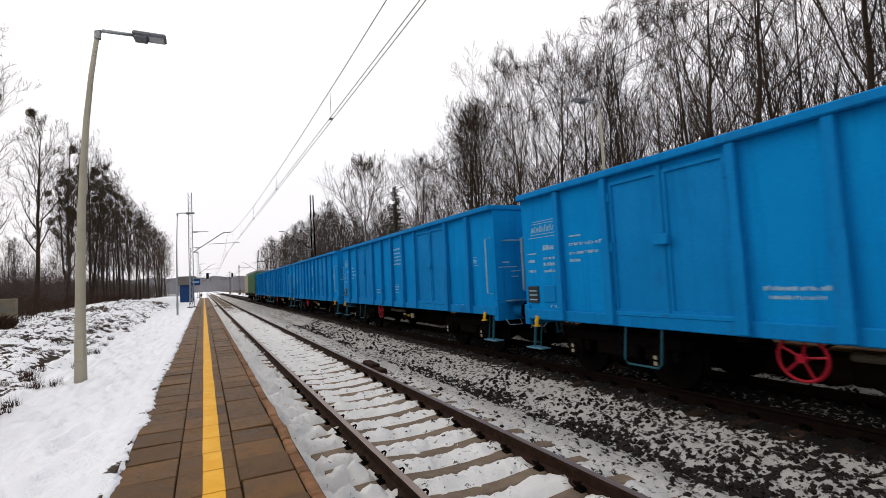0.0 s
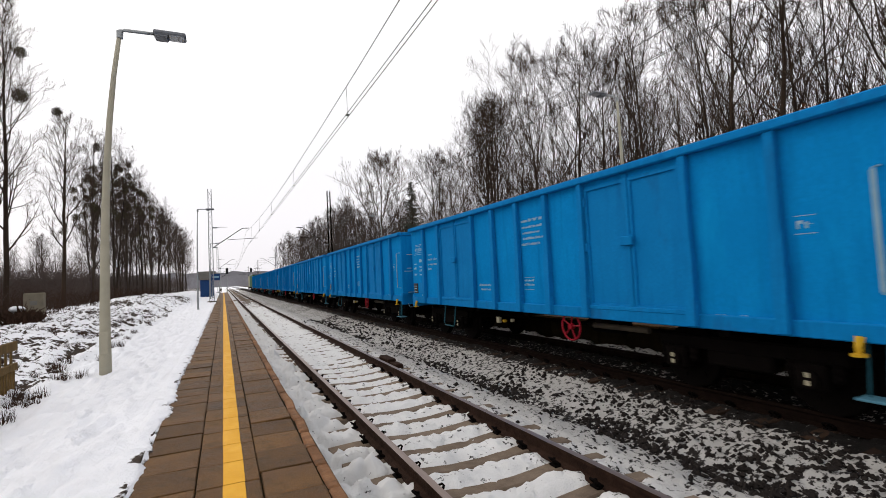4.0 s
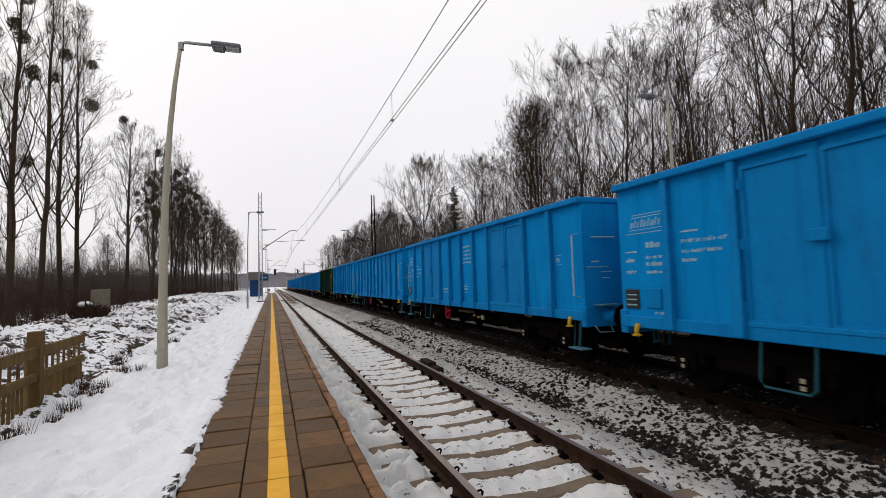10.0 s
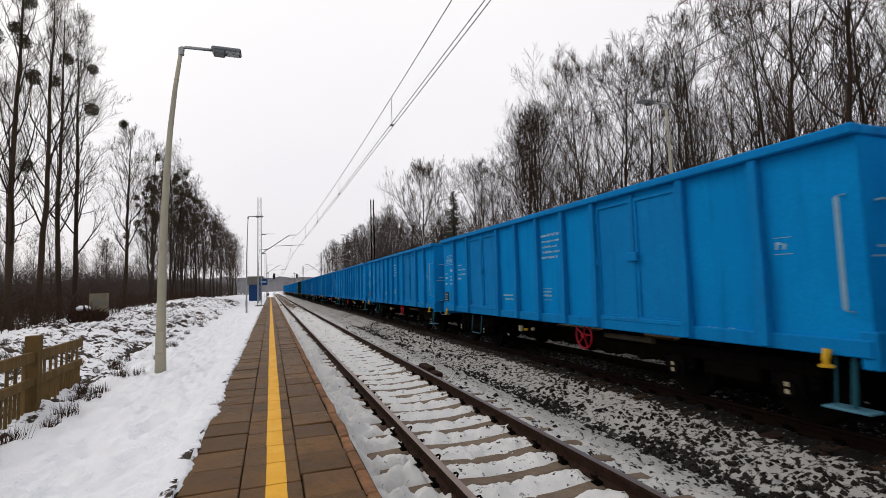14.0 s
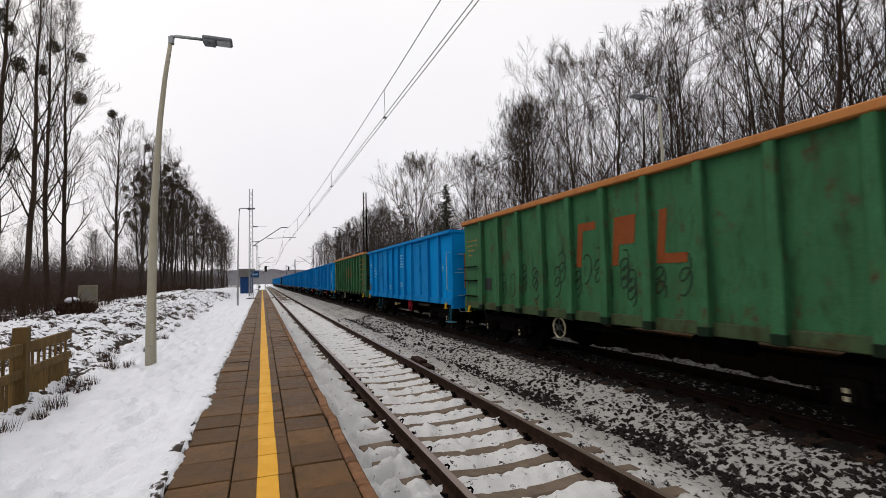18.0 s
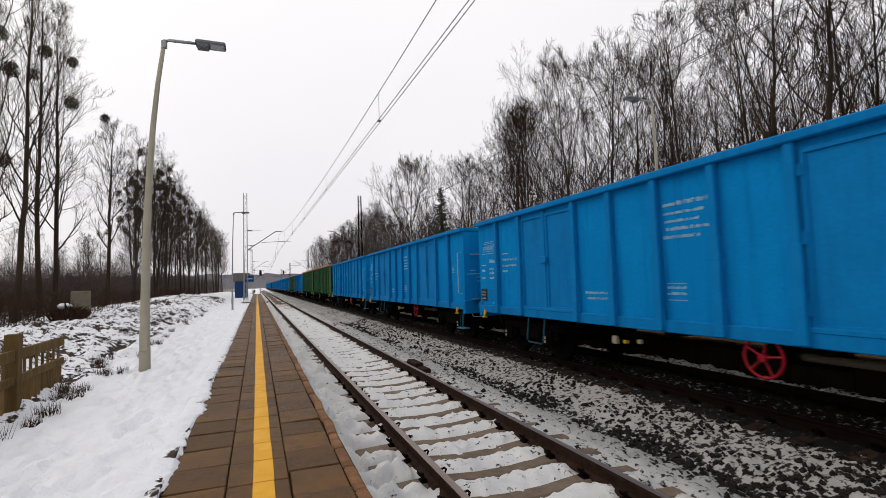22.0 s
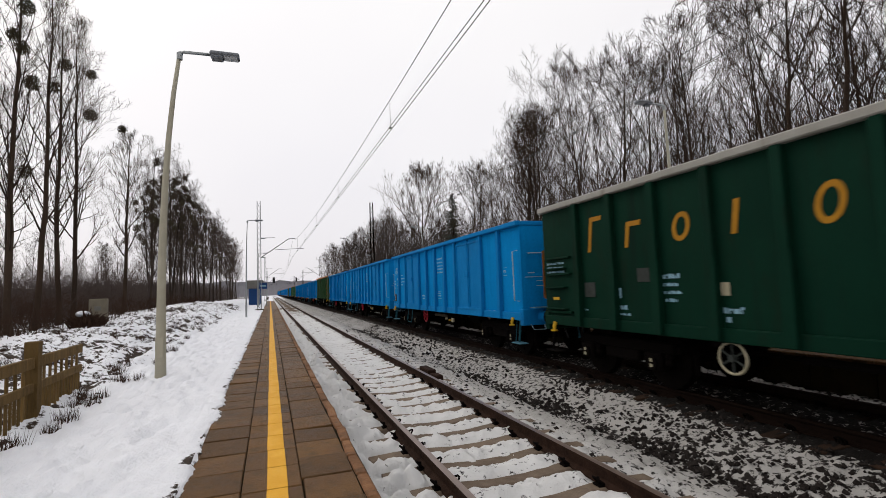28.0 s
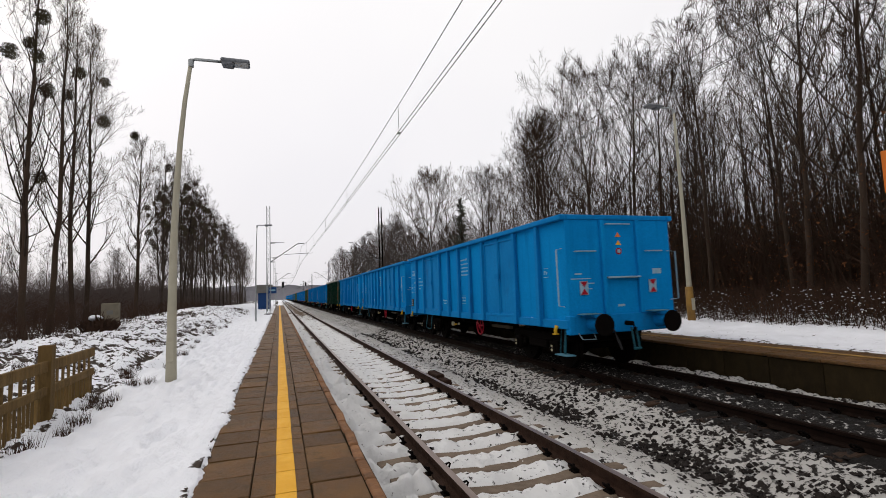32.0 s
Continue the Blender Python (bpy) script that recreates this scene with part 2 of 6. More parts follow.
GREEN_DULL = surface("dull_green_wagon_paint", (0.034, 0.088, 0.036), (0.024, 0.062, 0.026), 1.2, 0.6, bump=0.25, grain=22, dirt=(0.020, 0.024, 0.011), dirt_amount=0.62, dirt_scale=4.5, spec=0.06, runs=(0.019, 0.030, 0.015), rust=(0.038, 0.034, 0.015))
GREY_RIM = surface("grey_wagon_rim", (0.33, 0.32, 0.29), (0.24, 0.23, 0.20), 2, 0.7, bump=0.2, dirt=(0.12, 0.09, 0.06), dirt_amount=0.5)
# green darkened by grime and by shade put into the colour
GRIME_SHADE_GREEN = surface("grime_and_shade_green", (0.011, 0.026, 0.014), (0.006, 0.012, 0.007), 1.6, 0.7, bump=0.3, grain=22, dirt=(0.006, 0.006, 0.004), dirt_amount=0.9, dirt_scale=3.0, spec=0.05)
ORANGE_RIM = surface("orange_wagon_rim", (0.42, 0.17, 0.05), (0.34, 0.13, 0.04), 2, 0.7, bump=0.2, dirt=(0.20, 0.07, 0.03), dirt_amount=0.6)
ORANGE = surface("orange_lettering", (0.38, 0.175, 0.010), (0.28, 0.125, 0.009), 5, 0.6, bump=0.1)
RED_ORANGE = surface("faded_red_lettering", (0.21, 0.050, 0.010), (0.15, 0.040, 0.011), 5, 0.7, bump=0.1, dirt=(0.08, 0.09, 0.04), dirt_amount=0.5)
DULL_PLATE = surface("dull_grey_plate", (0.036, 0.042, 0.038), (0.022, 0.026, 0.023), 9, 0.7, bump=0.1)
LADDER = surface("dull_yellow_ladder", (0.30, 0.20, 0.035), (0.18, 0.11, 0.025), 6, 0.7, bump=0.1)
RUSTY_BAR = surface("rust_orange_bar", (0.22, 0.085, 0.016), (0.13, 0.05, 0.014), 5, 0.7, bump=0.1, dirt=(0.07, 0.03, 0.015), dirt_amount=0.5)
GRAFFITI = surface("dark_graffiti", (0.009, 0.020, 0.012), (0.018, 0.040, 0.020), 5, 0.7, bump=0)
WHITE = surface("white_lettering", (0.27, 0.42, 0.50), (0.13, 0.30, 0.42), 9, 0.6, bump=0)
WHITE_METAL = surface("pale_grab_rail", (0.24, 0.37, 0.44), (0.16, 0.28, 0.36), 9, 0.5, bump=0)
BLACK = surface("black_panel", (0.02, 0.02, 0.022), (0.03, 0.03, 0.03), 9, 0.6, bump=0)
STEP_BLUE = surface("step_blue", (0.07, 0.20, 0.27), (0.05, 0.14, 0.20), 9, 0.6, bump=0.1)
RED = surface("red_handwheel", (0.30, 0.006, 0.018), (0.22, 0.005, 0.014), 6, 0.5, bump=0.1)
CREAM = surface("cream_handwheel", (0.40, 0.36, 0.25), (0.30, 0.27, 0.18), 6, 0.6, bump=0.1)
HOOK = surface("yellow_hook", (0.60, 0.36, 0.02), (0.45, 0.25, 0.02), 6, 0.55, bump=0.1)
COAL = surface("coal_load", (0.015, 0.014, 0.014), (0.03, 0.028, 0.027), 9, 0.8, bump=0.8)
SIGN_BLUE = surface("blue_sign", (0.014, 0.055, 0.17), (0.012, 0.045, 0.14), 6, 0.5, bump=0)
GREY_WALL = surface("grey_plaster", (0.19, 0.18, 0.165), (0.13, 0.125, 0.115), 3, 0.9, bump=0.2)
BOARD_TAN = surface("weathered_tan_board", (0.20, 0.175, 0.13), (0.14, 0.12, 0.09), 4, 0.85, bump=0.2, dirt=(0.06, 0.05, 0.04), dirt_amount=0.5)
SIGNAL_ORANGE = surface("orange_board", (0.60, 0.16, 0.02), (0.55, 0.14, 0.02), 6, 0.6, bump=0)
# the pale grey paints aerial haze straight onto the far hills
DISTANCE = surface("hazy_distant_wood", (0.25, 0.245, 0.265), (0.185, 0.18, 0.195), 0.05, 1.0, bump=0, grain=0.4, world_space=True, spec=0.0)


# ---- mesh helpers ----
def box(bm, x0, x1, y0, y1, z0, z1, bevel=0.0, m=None):
    vs = [bm.verts.new((x, y, z)) for z in (z0, z1) for y in (y0, y1) for x in (x0, x1)]
    fs = [bm.faces.new([vs[i] for i in f]) for f in ((0, 2, 3, 1), (4, 5, 7, 6), (0, 1, 5, 4), (1, 3, 7, 5), (3, 2, 6, 7), (2, 0, 4, 6))]
    if bevel:
        es = list({e for f in fs for e in f.edges})
        r = bmesh.ops.bevel(bm, geom=es, offset=bevel, segments=1, affect="EDGES")
        vs = list({v for f in r["faces"] for v in f.verts})
    if m is not None:
        bmesh.ops.transform(bm, matrix=m, verts=vs)
    return vs


def tube(bm, pts, radii, n=8, caps=True):
    """A tapered tube along points."""
    if not isinstance(radii, (list, tuple)):
        radii = [radii] * len(pts)
    pts = [Vector(p) for p in pts]
    rings = []
    for i, p in enumerate(pts):
        d = (pts[min(i + 1, len(pts) - 1)] - pts[max(i - 1, 0)]).normalized()
        u = d.cross(Vector((0, 0, 1)) if abs(d.z) < 0.9 else Vector((0, 1, 0))).normalized()
        w = d.cross(u)
        rings.append([bm.verts.new(p + radii[i] * (math.cos(2 * math.pi * k / n) * u + math.sin(2 * math.pi * k / n) * w)) for k in range(n)])
    for a, b in zip(rings, rings[1:]):
        for k in range(n):
            bm.faces.new((a[k], a[(k + 1) % n], b[(k + 1) % n], b[k]))
    if caps:
        bm.faces.new(rings[0])
        bm.faces.new(rings[-1][::-1])


def disc(bm, c, axis, r, depth, n=20):
    a = Vector(axis).normalized() * depth / 2
    tube(bm, [Vector(c) - a, Vector(c) + a], r, n)


def ring(bm, c, axis, r, thick, n=24, k=6):
    d = Vector(axis).normalized()
    u = d.cross(Vector((0, 0, 1)) if abs(d.z) < 0.9 else Vector((0, 1, 0))).normalized()
    w = d.cross(u)
    rows = []
    for i in range(n):
        o = math.cos(2 * math.pi * i / n) * u + math.sin(2 * math.pi * i / n) * w
        rows.append([bm.verts.new(Vector(c) + r * o + thick * (math.cos(2 * math.pi * j / k) * o + math.sin(2 * math.pi * j / k) * d)) for j in range(k)])
    for i in range(n):
        for j in range(k):
            bm.faces.new((rows[i][j], rows[(i + 1) % n][j], rows[(i + 1) % n][(j + 1) % k], rows[i][(j + 1) % k]))


def done(name, bm, material, smooth=False):
    me = bpy.data.meshes.new(name)
    bmesh.ops.recalc_face_normals(bm, faces=bm.faces)
    bm.to_mesh(me)
    bm.free()
    me.materials.append(material)
    if smooth:
        me.polygons.foreach_set("use_smooth", [True] * len(me.polygons))
    return me


def part(name, bm, material, parent=None, label="", smooth=False):
    """Links a bmesh as one mesh object, under a thing or a part."""
    ob = new(name, bm if isinstance(bm, bpy.types.Mesh) else done(name, bm, material, smooth))
    if parent is not None:
        ob.parent = parent
    return tagged(ob, label)


def boxed(name, dims, material, parent=None, label="", bevel=0.0):
    bm = bmesh.new()
    box(bm, *dims, bevel)
    return part(name, bm, material, parent, label)


def raw(name, verts, faces, material, smooth=False):
    me = bpy.data.meshes.new(name)
    me.from_pydata(verts, [], faces)
    me.materials.append(material)
    if smooth:
        me.polygons.foreach_set("use_smooth", [True] * len(me.polygons))
    return me


_table = np.random.RandomState(5).rand(256, 256)


def vnoise(x, y, scale, octaves=3):
    """Value noise on a plane, -1 to 1."""
    out, amp, total = 0, 1.0, 0
    for o in range(octaves):
        u, v = np.asarray(x) * scale * 2 ** o + 17.3 * o, np.asarray(y) * scale * 2 ** o + 5.7 * o
        i, j = np.floor(u).astype(int), np.floor(v).astype(int)
        a, b = u - i, v - j
        a, b = a * a * (3 - 2 * a), b * b * (3 - 2 * b)
        t = _table
        val = (t[i % 256, j % 256] * (1 - a) + t[(i + 1) % 256, j % 256] * a) * (1 - b) + (t[i % 256, (j + 1) % 256] * (1 - a) + t[(i + 1) % 256, (j + 1) % 256] * a) * b
        out, total, amp = out + amp * (2 * val - 1), total + amp, amp * 0.5
    return out / total


def sheet(name, xs, ys, height, bare, material):
    """A ground sheet over a grid of xs and ys, with the share of bare ground in an attribute."""
    gx, gy = np.meshgrid(np.array(xs), np.array(ys))
    gz = height(gx, gy)
    w, h = len(xs), len(ys)
    verts = np.stack([gx, gy, gz], -1).reshape(-1, 3)
    i = (np.arange(h - 1)[:, None] * w + np.arange(w - 1)[None, :]).reshape(-1)
    faces = np.stack([i, i + 1, i + w + 1, i + w], 1)
    me = raw(name, verts.tolist(), faces.tolist(), material, True)
    at = me.attributes.new("bare", "FLOAT", "POINT")
    at.data.foreach_set("value", np.asarray(bare(gx, gy), dtype=np.float32).reshape(-1))
    return new(name, me)


def smooth01(v):
    v = np.clip(v, 0, 1)
    return v * v * (3 - 2 * v)


def growing(start, stop, step, rate):
    out = [start]
    while out[-1] < stop:
        out.append(out[-1] + max(step, rate * out[-1]))
    return out


# ---- plan ----
NEAR, FAR = 2.41, 7.19          # track centres
PL, PR, PZ = -0.69, 0.785, 0.32  # platform: back edge, front edge, height over the rails
FPX, FPZ = 8.89, 0.46            # opposite platform: front edge and height
GAUGE = 0.753


def ground_height(x, y):
    left = 0.33 + 0.36 * smooth01((-x - 2.4) / 4) - 0.2 * smooth01((-x - 10) / 8)
    rough = smooth01((-x - 1.9) / 1.6)
    flat = 1 - 0.7 * np.exp(-((x + 0.75) / 0.35) ** 2)
    left = left + vnoise(x, y, 0.9, 4) * (0.02 + 0.20 * rough) + vnoise(x, y, 3.6, 3) * 0.17 * rough + flat * (0.07 * vnoise(x, y, 2.5, 4) + 0.075 * vnoise(x, y, 6.0, 3) + 0.046 * vnoise(x, y, 15.0, 2))
    left = left + (0.42 + 0.25 * vnoise(x, y, 0.5, 3)) * smooth01((y - 26) / 18) * smooth01((72 - y) / 8) * smooth01((-x - 2.2) / 2.0) * smooth01((x + 10) / 3)
    right = 0.45 + 0.05 * vnoise(x, y, 0.8, 4) + (0.07 * vnoise(x, y, 3.0, 3) + 0.05 * vnoise(x, y, 8.0, 2)) * smooth01((x - 10.45) / 0.2) + 0.12 * smooth01((x - 11) / 1.5) + 0.3 * smooth01((x - 14.5) / 4)
    mid = -0.9 + 0 * x
    z = np.where(x < -0.66, left, np.where(x > 10.4, right, mid))
    far = smooth01((y - 130) / 60)
    return z * (1 - far) + far * (-0.35)


def ground_bare(x, y):
    r = smooth01((-x - 2.1) / 1.2)
    b = 0.17 + r * (0.29 + 0.10 * vnoise(x, y, 0.35, 2) - 0.42 * np.minimum(vnoise(x, y, 3.6, 3), 0.12))
    edge = np.exp(-((x + 0.72) / 0.10) ** 2) * 0.36
    b = b + edge
    b = np.where(x < -9, 0.56 + 0.1 * vnoise(x, y, 0.3, 2), b)
    rt = 0.32 + 0.16 * np.exp(-((x - 10.5) / 0.2) ** 2) + 0.20 * smooth01((x - 13.2) / 1.5) + 0.18 * smooth01((x - 15.5) / 2)
    b = np.where(x > 8, rt, b)
    b = np.where((np.abs(x) < 9) & (y > 60), 0.3, b)
    return b


xs = [-900, -500, -300, -200, -140, -100, -75, -60, -50] + list(np.arange(-42, -9, 1.0)) + list(np.arange(-9, -3, 0.1)) + list(np.arange(-3, -0.72, 0.038)) + [-0.70, -0.66, 0, 2, 5, 8, 10.3] + list(np.arange(10.42, 14, 0.09)) + list(np.arange(14, 18, 0.3)) + list(np.arange(18, 45, 1.5)) + [50, 60, 75, 100, 140, 200, 300, 500, 900]
ys = [-60, -40, -25, -15, -8, -4, -2, 0] + growing(1.0, 2400, 0.042, 0.015)
tagged(sheet("ground", xs, ys, ground_height, ground_bare, GROUND), "trampled and rough snow over brown grass and brush", "ground", kind="structure")


def bed_height(x, y):
    ph = np.cos(2 * np.pi * (y - 4.81) / 0.6)
    near = np.exp(-((x - NEAR) / 0.85) ** 8)
    z = -0.30 + 0.12 * np.exp(-((x - NEAR) / 1.7) ** 4) + 0.135 * np.exp(-((x - FAR) / 1.75) ** 6)
    z = z + near * (0.009 - 0.040 * ph) + 0.05 * smooth01((np.abs(x - NEAR) - 0.85) / 0.2) * smooth01((2.2 - np.abs(x - NEAR)) / 0.8) + (-0.006 - 0.082 * ph + 0.11 * vnoise(x, y, 5, 3) + 0.05 * vnoise(x, y, 14, 2) + 0.04 * smooth01((1.15 - x) / 0.2)) * smooth01((NEAR - 0.85 - x) / 0.2) + (0.028 - 0.014 * near) * vnoise(x, y, 3.5, 4) + (0.045 - 0.012 * near) * vnoise(x, y, 12, 2)
    z = z + np.abs(vnoise(x, y, 4.2, 3)) * (0.20 * smooth01((NEAR - 0.80 - x) / 0.15) + 0.055 * near) - 0.055 * smooth01((NEAR - 0.80 - x) / 0.15) - 0.012 * near
    z = z - 0.10 * np.exp(-((x - 4.7) / 0.4) ** 2) + (0.09 + 0.10 * vnoise(x, y, 2.5, 3)) * smooth01((x - 8.08) / 0.12)
    bare_end = np.maximum(ph, 0) ** 2
    z = z - bare_end * (0.135 * smooth01((x - 1.05) / 0.1) * smooth01((1.62 - x) / 0.08) + 0.075 * smooth01((x - 3.2) / 0.06) * smooth01((3.75 - x) / 0.1))
    z = z - 0.028 * np.exp(-((x - NEAR) / 0.34) ** 4)
    return np.where(y > 45, z - 0.02, z)


def bed_bare(x, y):
    b = 0.345 - 0.045 * smooth01((1.6 - x) / 0.2) + 0.07 * np.exp(-((np.abs(x - NEAR) - 0.63) / 0.08) ** 2)
    b = b + 0.065 * smooth01((x - 3.2) / 0.3) + (0.105 - 0.07 * smooth01((y - 7.5) / 8)) * np.exp(-((x - 4.72 - 0.10 * vnoise(x, y, 0.7, 2)) / 0.26) ** 4) + 0.05 * smooth01((x - 4.9) / 0.3)
    # less snow below the train, partly to paint its shade
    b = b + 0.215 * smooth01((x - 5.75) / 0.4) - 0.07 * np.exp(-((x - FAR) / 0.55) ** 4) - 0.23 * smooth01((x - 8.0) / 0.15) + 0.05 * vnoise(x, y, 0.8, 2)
    return b


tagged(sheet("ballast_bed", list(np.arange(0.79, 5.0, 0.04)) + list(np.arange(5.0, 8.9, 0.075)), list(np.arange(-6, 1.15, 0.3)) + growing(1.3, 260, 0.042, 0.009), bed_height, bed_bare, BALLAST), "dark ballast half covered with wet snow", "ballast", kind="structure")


# ---- tracks ----
def rail_mesh(y0, y1, mat):
    prof = [(-0.036, 0.0), (0.036, 0.0), (0.036, -0.035), (0.010, -0.05), (0.009, -0.13), (0.075, -0.155), (0.075, -0.172), (-0.075, -0.172), (-0.075, -0.155), (-0.009, -0.13), (-0.010, -0.05), (-0.036, -0.035)]
    v = [(x, y, z) for y in (y0, y1) for x, z in prof]
    n = len(prof)
    f = [(i, (i + 1) % n, n + (i + 1) % n, n + i) for i in range(n)] + [tuple(range(n))[::-1], tuple(range(n, 2 * n))]
    me = raw("rail", v, f, mat)
    me.materials.append(RAIL_TOP if mat is RUST else SHADED_RAIL)
    me.polygons[0].material_index = 1
    return me


def sleeper_mesh(mat):
    bm = bmesh.new()
    xs_ = (-1.28, -0.95, -0.62, -0.42, -0.2, 0.2, 0.42, 0.62, 0.95, 1.28)
    zs_ = (-0.18, -0.165, -0.168, -0.186, -0.205, -0.205, -0.186, -0.168, -0.165, -0.18)
    rows = []
    for x, z in zip(xs_, zs_):
        rows.append([bm.verts.new((x, yy, zz)) for yy, zz in ((-0.15, -0.36), (-0.098, z - 0.012), (-0.085, z), (0.085, z), (0.098, z - 0.012), (0.15, -0.36))])
    for a, b in zip(rows, rows[1:]):
        for k in range(5):
            bm.faces.new((a[k], a[k + 1], b[k + 1], b[k]))
    bm.faces.new(rows[0])
    bm.faces.new(rows[-1][::-1])
    return done("sleeper", bm, mat)


def clip_mesh():
    bm = bmesh.new()
    box(bm, 0.0, 0.07, -0.055, 0.055, -0.172, -0.148, 0.006)
    box(bm, 0.02, 0.055, -0.03, 0.03, -0.148, -0.118, 0.008)
    tube(bm, [(0.04, 0, -0.15), (0.04, 0, -0.085)], 0.016, 6)
    tube(bm, [(0.015, -0.06, -0.14), (0.055, -0.06, -0.105), (0.085, -0.02, -0.08), (0.085, 0.02, -0.08), (0.055, 0.06, -0.105), (0.015, 0.06, -0.14)], 0.012, 5)
    return done("rail_clip", bm, IRON)


def lay_track(cx, mat, label, phase, near_count):
    track = tagged(new("railway_track"), label, "railway track")
    track.location = (cx, 0, 0)
    for s in (-1, 1):
        rail = part("rail", rail_mesh(-8, 420, RUST if mat is SLEEPER else SHADED_RAIL), None, track)
        rail.location = (s * GAUGE, 0, 0)
    sm, cm = sleeper_mesh(mat), clip_mesh()
    rng = random.Random(3)
    for i in range(near_count):
        sl = part("sleeper", sm, None, track)
        sl.location = (rng.uniform(-0.02, 0.02), phase + 0.6 * i, rng.uniform(-0.004, 0.004))
        if 6 < i < 28:
            for s in (-1, 1):
                for inner in (-1, 1):
                    c = part("rail_clip", cm, None, sl)
                    c.location = (s * GAUGE + inner * 0.062, 0, 0)
                    c.rotation_euler = (0, 0, 0 if inner > 0 else math.pi)
    far, faces = [], []
    base = [(x, y, z) for z, w in ((-0.36, 0.14), (-0.168, 0.11)) for x, y in ((-1.28, -w), (1.28, -w), (1.28, w), (-1.28, w))]
    quads = ((4, 5, 6, 7), (0, 1, 5, 4), (1, 2, 6, 5), (2, 3, 7, 6), (3, 0, 4, 7))
    for i in range(near_count, 400):
        k = len(far)
        far += [(x, y + phase + 0.6 * i, z) for x, y, z in base]
        faces += [tuple(k + a for a in q) for q in quads]
    tagged(part("far_sleeper", raw("far_sleeper", far, faces, mat), None, track), kind="stuff")
    return track


lay_track(NEAR, SLEEPER, "rusty rails on concrete sleepers bedded in snow", 4.81 - 0.6 * 17, 104)
lay_track(FAR, SHADED_SLEEPER, "rails and sleepers painted dark for the shade under the train, in dark ballast", 4.6 - 0.6 * 17, 94)

# loose ballast stones between the tracks
rs = np.random.RandomState(8)
sv, sf = [], []
octa = np.array([(1, 0, 0), (0, 1, 0), (-1, 0, 0), (0, -1, 0), (0, 0, 1), (0, 0, -1)], float)
ofs = ((0, 1, 4), (1, 2, 4), (2, 3, 4), (3, 0, 4), (1, 0, 5), (2, 1, 5), (3, 2, 5), (0, 3, 5))
STONES = 6200
sx = np.where(rs.rand(STONES) < 0.40, rs.normal(4.72, 0.16, STONES), np.where(rs.rand(STONES) < 0.5, 4.9 + 1.1 * rs.rand(STONES), 3.3 + 5.5 * rs.rand(STONES)))
sy = 1.6 + 26 * rs.rand(STONES) ** 1.6
keep = (vnoise(sx, sy, 1.3, 3) > -0.15) & ((sy < 9) | (rs.rand(STONES) < 0.45))
sx, sy = sx[keep], sy[keep]
sz = bed_height(sx, sy)
for x, y, z in zip(sx, sy, sz):
    r = rs.uniform(0.018, 0.048) * (1 + 0.015 * y)
    q = (octa + rs.uniform(-0.28, 0.28, (6, 3))) * rs.uniform(0.75, 1.1, 3) * r
    a = rs.rand() * 6.28
    c, s = math.cos(a), math.sin(a)
    k = len(sv)
    for p in q:
        sv.append((x + c * p[0] - s * p[1], y + s * p[0] + c * p[1], z + 0.25 * r + 0.8 * p[2]))
    sf += [tuple(k + i for i in f) for f in ofs]
tagged(new("ballast_stones", raw("ballast_stones", sv, sf, STONE)), "loose dark ballast stones showing through snow", "ballast", kind="stuff")

# track magnet beside the rail
magnet = tagged(new("track_magnet"), "brown cast iron track magnet bolted beside the rail", "track magnet")
magnet.location = (NEAR + GAUGE + 0.14, 10.9, 0)
boxed("housing", (0.02, 0.21, -0.35, 0.35, -0.16, 0.015), RUST, magnet, bevel=0.02)
boxed("bracket", (-0.05, 0.30, -0.1, 0.1, -0.25, -0.13), IRON, magnet, bevel=0.01)
boxed("end_ramp", (0.04, 0.24, -0.75, -0.36, -0.16, -0.05), RUST, magnet, bevel=0.02)


# ---- near platform ----
platform = tagged(new("platform"), "narrow platform of wet brown paving slabs with a yellow safety line", "platform", kind="structure")
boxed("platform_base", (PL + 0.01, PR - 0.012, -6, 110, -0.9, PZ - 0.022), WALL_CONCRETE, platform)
slab_edges = (-0.688, -0.229, 0.232, 0.668)
first_joint = (0.69, 0.62, 0.77)
rng = random.Random(11)


def slab_mesh(w, d, worn=0.0):
    """A paving slab; worn: how far its corners and rounded edges have broken away."""
    bm = bmesh.new()
    box(bm, -w / 2, w / 2, -d / 2, d / 2, -0.07, 0, 0.007)
    for v in bm.verts:
        if v.co.z > -0.02 and worn:
            k = rng.uniform(0, worn) * (2.2 if rng.random() < 0.2 else 1.0)
            v.co.x -= math.copysign(k, v.co.x)
            v.co.y -= math.copysign(rng.uniform(0, worn), v.co.y)
            v.co.z -= rng.uniform(0, 0.3 * worn)
    return done("slab", bm, SLAB)


PITCH = 0.51
